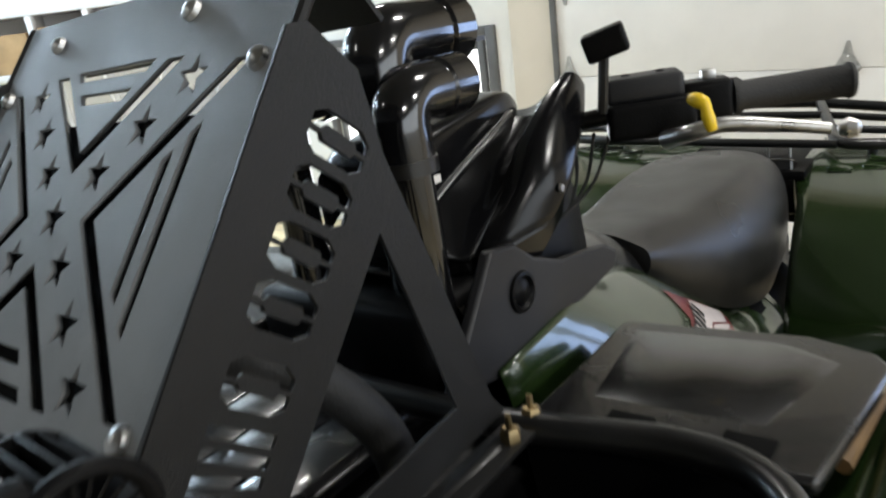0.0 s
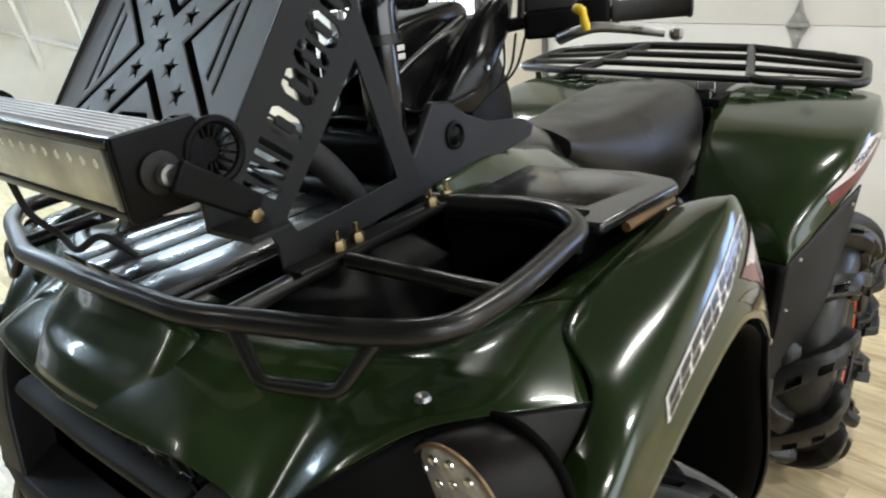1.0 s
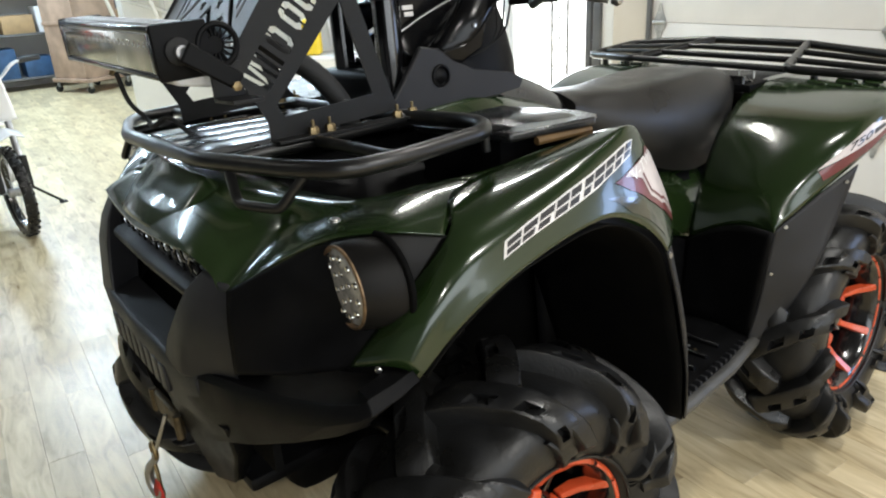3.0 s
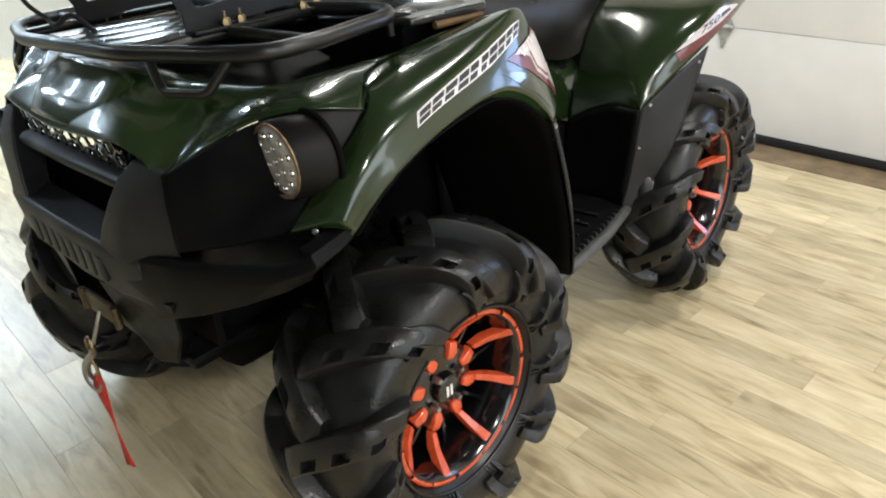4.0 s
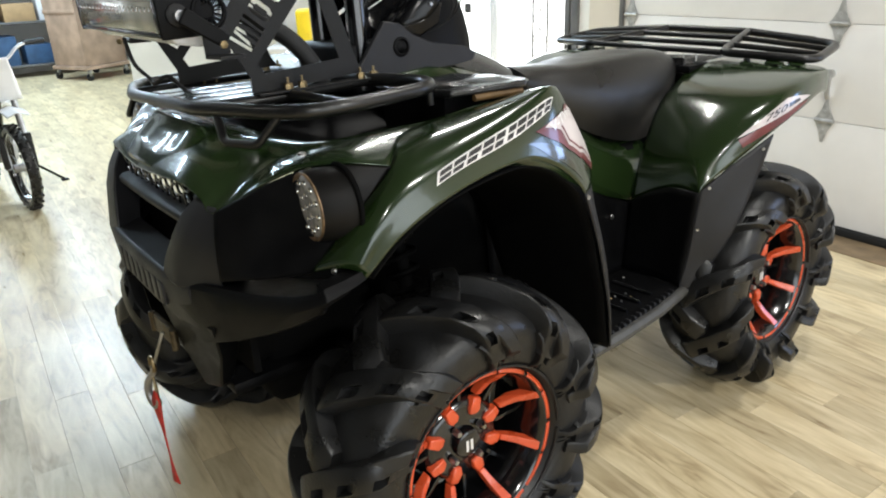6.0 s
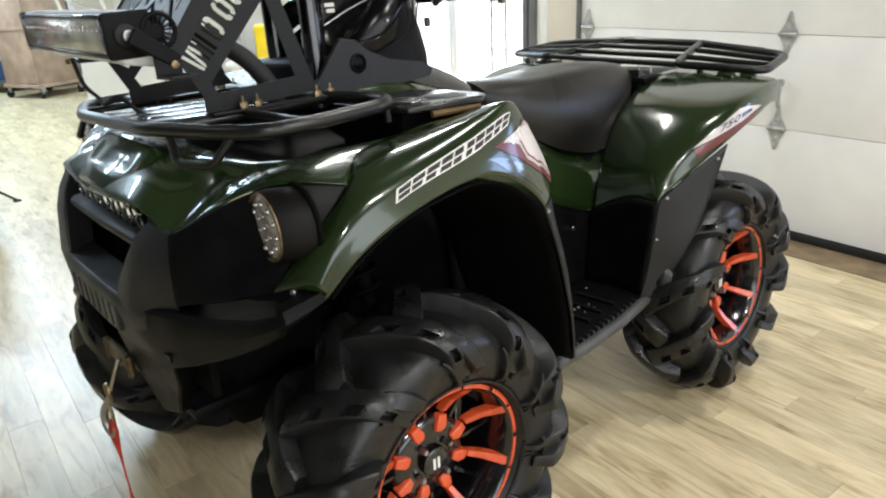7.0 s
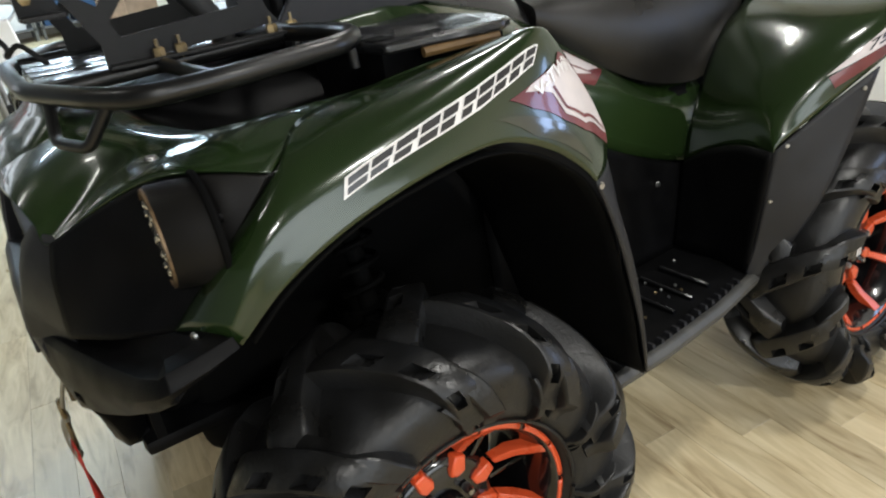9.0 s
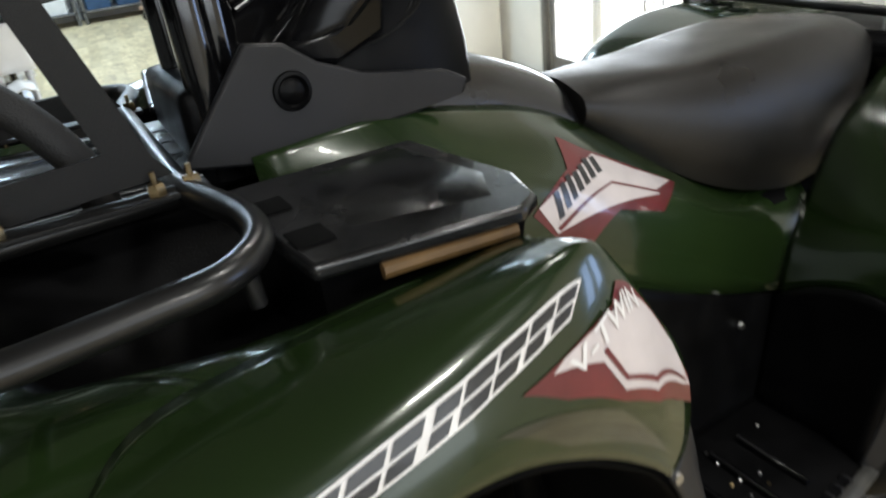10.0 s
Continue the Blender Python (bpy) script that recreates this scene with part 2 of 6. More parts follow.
def basis(origin, ex, ey):
    """A matrix whose local x and y lie along ex and ey from the origin."""
    ex, ey = Vector(ex).normalized(), Vector(ey)
    ez = ex.cross(ey).normalized()
    ey = ez.cross(ex)
    m = Matrix((ex, ey, ez)).transposed().to_4x4()
    m.translation = origin
    return m


def opposite(p):
    """The same point on the other side of the quad's middle plane."""
    p = Vector(p)
    return p - 2 * (p.dot(MID_N) - MID_D) * MID_N


def lean(bm, x0):
    """Raise what lies beyond x0 so that a level part stays level once the quad stands upright."""
    for v in bm.verts:
        v.co.z += (x0 - v.co.x) * math.tan(radians(LEAN))
    return bm


def mirror(bm):
    """A copy on the other side of the quad."""
    me = bpy.data.meshes.new("tmp")
    bm.to_mesh(me)
    out = bmesh.new()
    out.from_mesh(me)
    bpy.data.meshes.remove(me)
    for v in out.verts:
        v.co = opposite(v.co)
    bmesh.ops.reverse_faces(out, faces=out.faces)
    return out


def part(name, bm, material, parent, label="", flat=False, solid=0.0, bevel=0.0, fix=True, kind=""):
    if fix:
        bmesh.ops.recalc_face_normals(bm, faces=bm.faces)
    me = bpy.data.meshes.new(name)
    bm.to_mesh(me)
    bm.free()
    me.materials.append(material)
    if not flat:
        me.polygons.foreach_set("use_smooth", [True] * len(me.polygons))
        me.set_sharp_from_angle(angle=radians(38))
    ob = new(name, me)
    ob.parent = parent
    if solid:
        md = ob.modifiers.new("thickness", "SOLIDIFY")
        md.thickness, md.offset = solid, -1
    if bevel:
        md = ob.modifiers.new("edges", "BEVEL")
        md.width, md.segments, md.limit_method, md.angle_limit = bevel, 2, "ANGLE", radians(40)
    if label or kind:
        tagged(ob, label, kind=kind)
    return ob


def thing(name, label, category, group="", at=(0, 0, 0)):
    ob = new(name)
    ob.location = at
    ob.empty_display_size = 0.1
    return tagged(ob, label, category, group)


def both(name, bm, material, parent, label="", **kw):
    """The part on the near side and its mirror image on the far side."""
    o = mirror(bm)
    a = part(name, bm, material, parent, label, **kw)
    b = part(name, o, material, parent, label, **kw)
    return a, b


# ---------------------------------------------------------------- the room
WALL_M = pose(0.2, 2.752, 0, 0, 0, -4.5)  # along the door wall: local x to the right, room at local -y


def structure(name, bm, material, label, category="", **kw):
    ob = part(name, bm, material, None, **kw)
    return tagged(ob, label, category or name.split("_")[0], kind="structure")


PART_M = pose(-5.86, 1.19, 0, 0, 0, 52.4) @ Matrix.Scale(0.77, 4)  # along the partition, room at local -y
JAMB_L, JAMB_R, DOOR_TOP = -1.507, 1.20, 2.40
PANES = (1.46, 1.86), (1.96, 2.36)  # side window beside the garage door
PANE_LOW, PANE_HIGH = 0.85, 1.80
ENT_L, ENT_R, ENT_TOP = -3.47, -1.925, 1.30  # low glazed double door


def door_wall():
    bm = box(-1.805, JAMB_L, 0.0, 0.25, 0, CEILING)
    box(JAMB_R, PANES[0][0], 0.03, 0.25, 0, CEILING, bm=bm)
    box(PANES[0][1], PANES[1][0], 0.03, 0.25, PANE_LOW, PANE_HIGH, bm=bm)
    box(PANES[0][0], PANES[1][1], 0.03, 0.25, 0, PANE_LOW, bm=bm)
    box(PANES[0][0], PANES[1][1], 0.03, 0.25, PANE_HIGH, CEILING, bm=bm)
    box(PANES[1][1], 6.2, 0.03, 0.25, 0, CEILING, bm=bm)
    box(JAMB_L, JAMB_R, 0.03, 0.25, DOOR_TOP, CEILING, bm=bm)
    structure("wall_door", moved(bm, WALL_M), CREAM, "cream painted wall beside the white sectional garage door", "wall")
    bm = box(ENT_R, -1.808, 0.03, 0.25, 0, CEILING)
    box(ENT_L, ENT_R, 0.03, 0.25, ENT_TOP, CEILING, bm=bm)
    box(-12.0, ENT_L, 0.03, 0.25, 0, CEILING, bm=bm)
    structure("wall_entrance", moved(bm, WALL_M), WALL, "white painted wall round the glazed entrance", "wall")


def garage_door():
    door = tagged(new("garage_door"), "white sectional overhead garage door, closed, with zinc hinges", "garage door", kind="structure")
    edges = [0.045, 0.555, 1.009, 1.464, 1.919, DOOR_TOP + 0.03]
    for z0, z1 in zip(edges[:-1], edges[1:]):
        bm = box(JAMB_L, JAMB_R, 0.0, 0.045, z0 + 0.0012, z1 - 0.0012, 0.003)
        part("door_section", moved(bm, WALL_M), DOORWHITE, door)
    part("bottom_seal", moved(box(JAMB_L, JAMB_R, -0.012, 0.05, 0.0, 0.042, 0.01), WALL_M), SEAL, door, "black rubber bottom seal")
    for x in (JAMB_L + 0.055, -0.19, 1.075):
        for z in edges[1:-1]:
            pts = [(-0.05, 0), (-0.02, 0.052), (-0.006, 0.105), (0.006, 0.105), (0.02, 0.052), (0.05, 0), (0.02, -0.052), (0.006, -0.105), (-0.006, -0.105), (-0.02, -0.052)]
            bm = slab(pts, 0.004)
            moved(bm, pose(x, -0.004, z, 90, 0, 0))
            join(bm, moved(sweep([(-0.046, 0, 0), (0.046, 0, 0)], 0.010, 8), pose(x, -0.009, z)))
            for s in (-0.045, 0.045):
                join(bm, moved(turned([(0, 0.0), (0.006, 0.006), (0.006, 0.001)], 6, "y"), pose(x, -0.012, z + s)))
            part("hinge", moved(bm, WALL_M), ZINC, door, "diamond-shaped zinc hinge plate", flat=True)
    handle = sweep(catmull([(-.19, -.012, .665), (-.188, -.03, .70), (-.186, -.034, .745), (-.185, -.03, .785)], 12), .012, 8)
    join(handle, moved(turned([(-.008, 0), (-.008, .022), (.008, .022), (.008, 0)], 16, "y"), pose(-.185, -.03, .782)))
    part("lift_handle", moved(handle, WALL_M), ZINC, door, "zinc lift handle")
    part("door_stop", moved(box(JAMB_L - 0.03, JAMB_L, -0.02, -0.002, 0, DOOR_TOP, 0.004), WALL_M), FRAME_GREY, door, "dark door stop strip")


def side_window():
    win = tagged(new("window_side"), "two-pane side window with cool daylight behind it", "window", kind="structure")
    for x0, x1 in PANES:
        fr = box(x0, x0 + .04, .09, .15, PANE_LOW, PANE_HIGH, .004)
        for a in ((x1 - .04, x1, PANE_LOW, PANE_HIGH), (x0 + .04, x1 - .04, PANE_LOW, PANE_LOW + .04), (x0 + .04, x1 - .04, PANE_HIGH - .04, PANE_HIGH)):
            box(a[0], a[1], .09, .15, a[2], a[3], .004, bm=fr)
        part("window_frame", moved(fr, WALL_M), FRAME_GREY, win)
        pane = part("pane", moved(box(x0 + .03, x1 - .03, .118, .124, PANE_LOW + .03, PANE_HIGH - .03), WALL_M), GLASS, win)
        pane.visible_shadow = False
    part("window_sill", moved(box(PANES[0][0] - .03, PANES[1][1] + .03, -.02, .028, PANE_LOW - .035, PANE_LOW - .005, .005), WALL_M), WHITE_GLOSS, win)


def entrance():
    ent = tagged(new("door_entrance"), "low glazed white double door in a grey metal frame, bright daylight outside", "door", kind="structure")
    for x0, x1 in ((ENT_L + .004, ENT_L + .052), (ENT_R - .065, ENT_R - .004)):
        part("frame_post", moved(box(x0, x1, 0.012, 0.1, 0, ENT_TOP - .004, 0.006), WALL_M), FRAME_GREY, ent)
    part("frame_head", moved(box(ENT_L + .055, ENT_R - .068, 0.012, 0.1, ENT_TOP - .05, ENT_TOP - .004, 0.006), WALL_M), FRAME_GREY, ent)
    mid = -2.845
    for x0, x1, grey0 in ((ENT_L + .09, mid - .004, True), (mid + .004, ENT_R - .10, False)):
        leaf = part("door_leaf", moved(box(x0, x1, 0.050, 0.058, 0.03, ENT_TOP - .085), WALL_M), WINDOW_GLOW, ent, "glass leaf full of daylight")
        for a, b, grey in ((x0, x0 + .045, grey0), (x1 - .045, x1, not grey0)):
            part("stile", moved(box(a, b, 0.030, 0.072, 0.02, ENT_TOP - .08, 0.004), WALL_M), FRAME_GREY if grey else WHITE_GLOSS, leaf, "" if grey else "white meeting stile")
        part("top_rail", moved(box(x0 + .047, x1 - .047, 0.032, 0.070, ENT_TOP - .125, ENT_TOP - .082, 0.004), WALL_M), FRAME_GREY, leaf)
        part("bottom_rail", moved(box(x0 + .047, x1 - .047, 0.032, 0.070, 0.02, .14, 0.004), WALL_M), FRAME_GREY, leaf)
    for a, b in ((ENT_L + .054, ENT_L + .088), (ENT_R - .098, ENT_R - .067)):
        part("white_jamb", moved(box(a, b, 0.05, 0.1, 0, ENT_TOP - .055, 0.003), WALL_M), WHITE_GLOSS, ent)
    part("latch", moved(box(-3.16, -3.12, -.012, .028, .965, 1.035, .005), WALL_M), GRIP, ent, "small dark latch box")
    # folding lattice gate pushed to one side
    bm = None
    for k in range(9):
        z = 0.04 + k * 0.13
        for a, b in ((0, 1), (1, 0)):
            bm = sweep([(-2.33 + 0.15 * a, -0.02, z), (-2.33 + 0.15 * b, -0.02, z + 0.13)], 0.004, 6, bm=bm)
    for x in (-2.33, -2.18):
        bm = sweep([(x, -0.02, 0.0), (x, -0.02, 1.22)], 0.008, 6, bm=bm)
    g = part("lattice_gate", moved(bm, WALL_M), ALU, None)
    tagged(g, "pale grey folding lattice gate pushed aside", "gate")


def shell():
    # ceiling and the walls round and behind the camera
    # Ceiling is out of view, darkened so upward faces reflect little.
    structure("ceiling", box(-11.6, 8, -8.5, 5.2, CEILING, CEILING + 0.1), CEIL, "unseen dark grey ceiling of the showroom")
    structure("wall_east", box(6.0, 6.2, -8.5, 4.0, 0, CEILING), WALL, "plain white showroom wall", "wall")
    # South wall is out of view, its grey chosen to darken front reflections.
    structure("wall_south", box(-11.4, 6.2, -6.4, -6.2, 0, CEILING), GREYWALL, "unseen showroom wall, greyed to dim reflections", "wall")
    structure("wall_west", box(-11.4, -11.2, -6.2, 4.0, 0, CEILING), WALL, "white wall behind the shelving", "wall")
    # unseen window frame, added round the broad east area light
    y0, y1, z0, z1 = UNSEEN_WINDOW
    win = tagged(new("window_side"), "wide unseen shop window with a grey metal frame, added for broad side light", "window", kind="structure")
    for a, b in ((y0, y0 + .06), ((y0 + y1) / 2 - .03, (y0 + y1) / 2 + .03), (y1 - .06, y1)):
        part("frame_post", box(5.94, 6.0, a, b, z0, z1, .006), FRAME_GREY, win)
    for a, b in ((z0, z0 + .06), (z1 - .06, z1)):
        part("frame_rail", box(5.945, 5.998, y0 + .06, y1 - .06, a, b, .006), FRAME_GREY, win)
    structure("wall_partition", moved(box(0, 3.2, 0.0, 0.15, 0, CEILING / .77), PART_M), WALL, "plain white partition wall behind the shelf", "wall")
    for lx, ly, power in LAMPS:
        f = tagged(new("ceiling_light"), "unseen white ceiling strip light, switched on", "ceiling light", "ceiling strip lights")
        m = pose(lx, ly, CEILING, 0, 0, 74)
        wide = 0.09 if lx > -4 else 0.18
        long = 0.35 if lx > -4 else 0.65
        part("housing", moved(box(-long, long, -wide, wide, -0.06, 0, 0.01), m), WHITE_GLOSS, f)


def plank_material():
    m = mat("vinyl_plank", (0.5, 0.38, 0.24), 0.36)
    nt = m.node_tree
    b = nt.nodes["Principled BSDF"]
    info = nt.nodes.new("ShaderNodeObjectInfo")
    isl = nt.nodes.new("ShaderNodeNewGeometry")
    add = nt.nodes.new("ShaderNodeMath")
    add.operation = "ADD"
    nt.links.new(info.outputs["Random"], add.inputs[0])
    nt.links.new(isl.outputs["Random Per Island"], add.inputs[1])
    tc = nt.nodes.new("ShaderNodeTexCoord")
    comb = nt.nodes.new("ShaderNodeCombineXYZ")
    sc = nt.nodes.new("ShaderNodeMath")
    sc.operation = "MULTIPLY"
    sc.inputs[1].default_value = 37.0
    nt.links.new(add.outputs[0], sc.inputs[0])
    nt.links.new(sc.outputs[0], comb.inputs["Z"])
    rot = nt.nodes.new("ShaderNodeMapping")
    rot.inputs["Rotation"].default_value = (0, 0, radians(4.5))
    nt.links.new(isl.outputs["Position"], rot.inputs["Vector"])
    vadd = nt.nodes.new("ShaderNodeVectorMath")
    nt.links.new(rot.outputs["Vector"], vadd.inputs[0])
    nt.links.new(comb.outputs["Vector"], vadd.inputs[1])
    st = nt.nodes.new("ShaderNodeMapping")
    st.inputs["Scale"].default_value = (2.4, 13, 1)
    nt.links.new(vadd.outputs["Vector"], st.inputs["Vector"])
    n1 = nt.nodes.new("ShaderNodeTexNoise")
    n1.inputs["Scale"].default_value, n1.inputs["Detail"].default_value, n1.inputs["Distortion"].default_value = 1.7, 10, 1.5
    nt.links.new(st.outputs["Vector"], n1.inputs["Vector"])
    st2 = nt.nodes.new("ShaderNodeMapping")
    st2.inputs["Scale"].default_value = (2.2, 5.5, 1)
    nt.links.new(vadd.outputs["Vector"], st2.inputs["Vector"])
    n2 = nt.nodes.new("ShaderNodeTexNoise")
    n2.inputs["Scale"].default_value, n2.inputs["Detail"].default_value = 1.5, 5
    nt.links.new(st2.outputs["Vector"], n2.inputs["Vector"])
    ramp = nt.nodes.new("ShaderNodeValToRGB")
    el = ramp.color_ramp.elements
    el[0].position, el[0].color = 0.33, (0.33, 0.242, 0.132, 1)
    el[1].position, el[1].color = 0.66, (0.72, 0.61, 0.40, 1)
    mid = ramp.color_ramp.elements.new(0.48)
    mid.color = (0.56, 0.455, 0.272, 1)
    mixn = nt.nodes.new("ShaderNodeMath")
    mixn.operation = "MULTIPLY_ADD"
    mixn.inputs[1].default_value = 0.45
    nt.links.new(n2.outputs["Fac"], mixn.inputs[0])
    half = nt.nodes.new("ShaderNodeMath")
    half.operation = "MULTIPLY"
    half.inputs[1].default_value = 0.55
    nt.links.new(n1.outputs["Fac"], half.inputs[0])
    nt.links.new(half.outputs[0], mixn.inputs[2])
    nt.links.new(mixn.outputs[0], ramp.inputs["Fac"])
    hsv = nt.nodes.new("ShaderNodeHueSaturation")
    frac = nt.nodes.new("ShaderNodeMath")
    frac.operation = "FRACT"
    nt.links.new(add.outputs[0], frac.inputs[0])
    val = nt.nodes.new("ShaderNodeMapRange")
    val.inputs["To Min"].default_value, val.inputs["To Max"].default_value = 0.84, 1.13
    nt.links.new(frac.outputs[0], val.inputs["Value"])
    nt.links.new(val.outputs["Result"], hsv.inputs["Value"])
    nt.links.new(ramp.outputs["Color"], hsv.inputs["Color"])
    nt.links.new(hsv.outputs["Color"], b.inputs["Base Color"])
    rr = nt.nodes.new("ShaderNodeMapRange")
    rr.inputs["To Min"].default_value, rr.inputs["To Max"].default_value = 0.22, 0.42
    nt.links.new(n1.outputs["Fac"], rr.inputs["Value"])
    nt.links.new(rr.outputs["Result"], b.inputs["Roughness"])
    bp = nt.nodes.new("ShaderNodeBump")
    bp.inputs["Strength"].default_value, bp.inputs["Distance"].default_value = 0.12, 0.002
    nt.links.new(n1.outputs["Fac"], bp.inputs["Height"])
    nt.links.new(bp.outputs["Normal"], b.inputs["Normal"])
    return m


PLANK = plank_material()
JOINT = mat("dark_floor_joint", (0.36, 0.28, 0.18), 0.6)


def floor_planks():
    """Vinyl planks laid along the door wall: those near the quad one by one, the rest in one mesh."""
    ground = structure("floor", moved(box(-12.5, 7.5, -9.5, 0.3, -0.12, -0.0022), WALL_M), JOINT, "pale oak-look vinyl plank floor", "floor")
    wide, long, gap = 0.105, 0.92, 0.0005
    me = bpy.data.meshes.new("plank")
    bm = box(0, long - gap, 0, wide - gap, -0.003, 0.0, 0.0007, 1)
    bm.to_mesh(me)
    bm.free()
    me.materials.append(PLANK)
    rest_v, rest_f = [], []
    near = 0
    rows = int(9.2 / wide)
    for r in range(rows):
        y = 0.02 - (r + 1) * wide
        shift = (r * 0.437) % 1.0 * long
        for c in range(23):
            x = -12.5 + shift + c * long - 0.3
            q = WALL_M @ Vector((x + long / 2, y + wide / 2, 0))
            if near < 290 and -1.6 < q.x < 2.2 and -0.6 < q.y < 3.0:
                ob = new("plank", me)
                ob.parent = ground
                ob.matrix_basis = WALL_M @ pose(x, y, 0)
                near += 1
            else:
                k = len(rest_v)
                for dx, dy in ((0, 0), (long - gap, 0), (long - gap, wide - gap), (0, wide - gap)):
                    rest_v.append(tuple(WALL_M @ Vector((x + dx, y + dy, 0))))
                rest_f.append((k, k + 1, k + 2, k + 3))
    far = bpy.data.meshes.new("planks_beyond")
    far.from_pydata(rest_v, [], rest_f)
    far.materials.append(PLANK)
    ob = new("planks_beyond", far)
    ob.parent = ground
    tagged(ob, "pale oak-look vinyl planks", kind="stuff")
    # darker threshold board along the door
    structure("threshold", moved(box(JAMB_L, JAMB_R, -0.22, -0.015, -0.002, 0.004, 0.002), WALL_M), THRESH, "brown worn threshold strip under the garage door", "threshold")


THRESH = mat("worn_brown_threshold", (0.23, 0.16, 0.09), 0.5, var=0.4, scale=9)


# ---------------------------------------------------------------- the quad
def at_grid(g, u, v, off=0.0):
    """A point of a fine grid at fractions u, v, lifted off along its normal."""
    nu, nv = g.shape[0] - 1, g.shape[1] - 1
    fu, fv = min(max(u, 0), 1) * nu, min(max(v, 0), 1) * nv
    i, j = min(int(fu), nu - 1), min(int(fv), nv - 1)
    a, b = fu - i, fv - j
    p = g[i, j] * (1 - a) * (1 - b) + g[i + 1, j] * a * (1 - b) + g[i, j + 1] * (1 - a) * b + g[i + 1, j + 1] * a * b
    du, dv = g[i + 1, j] - g[i, j], g[i, j + 1] - g[i, j]
    n = np.cross(dv, du)
    n = n / (np.linalg.norm(n) + 1e-9)
    if n[0] * .7 + n[2] * .3 < 0:
        n = -n
    return p + n * off


def decal(g, corners, off, nu=8, nv=3, bm=None, sign=1):
    """A thin sticker on a grid: four (u, v) corners, in order round it."""
    c = [np.array(k, float) for k in corners]
    rows = []
    for i in range(nu + 1):
        a = i / nu
        lo, hi = c[0] * (1 - a) + c[1] * a, c[3] * (1 - a) + c[2] * a
        rows.append([at_grid(g, *(lo * (1 - k / nv) + hi * (k / nv)), off * sign) for k in range(nv + 1)])
    return grid(rows, bm=bm)


FENDER = fine([
    [(.641, -.258, .850), (.637, -.264, .856), (.630, -.274, .866), (.600, -.294, .868), (.545, -.311, .852)],
    [(.657, -.200, .905), (.652, -.210, .920), (.643, -.224, .940), (.616, -.238, .945), (.566, -.252, .918)],
    [(.661, -.130, .940), (.654, -.145, .962), (.644, -.165, .987), (.624, -.162, 1.008), (.600, -.160, 1.018)],
    [(.661, -.050, .965), (.652, -.058, .990), (.638, -.070, 1.022), (.600, -.080, 1.043), (.530, -.092, 1.052)],
    [(.658, .050, .982), (.648, .050, 1.010), (.628, .048, 1.052), (.590, .040, 1.068), (.520, .030, 1.068)],
    [(.655, .130, .980), (.643, .138, 1.020), (.616, .150, 1.077), (.585, .150, 1.088), (.522, .140, 1.078)],
    [(.652, .205, .948), (.640, .218, 1.000), (.606, .236, 1.092), (.582, .238, 1.099), (.530, .228, 1.086)],
    [(.648, .262, .905), (.634, .283, .950), (.604, .283, 1.050), (.588, .272, 1.078), (.545, .255, 1.075)],
    [(.645, .292, .873), (.630, .327, .886), (.606, .352, .928), (.594, .330, .993), (.565, .282, 1.052)],
], 48, 20)


def patch(g, corners, off):
    """A thin sticker of any outline on a grid: its (u, v) corners in order."""
    bm = bmesh.new()
    bm.faces.new([bm.verts.new((u, v, 0)) for u, v in corners])
    bmesh.ops.triangulate(bm, faces=bm.faces[:])
    for _ in range(3):
        bmesh.ops.subdivide_edges(bm, edges=bm.edges[:], cuts=1, use_grid_fill=True)
        bmesh.ops.triangulate(bm, faces=bm.faces[:])
    for v in bm.verts:
        v.co = at_grid(g, v.co.x, v.co.y, off)
    return bm


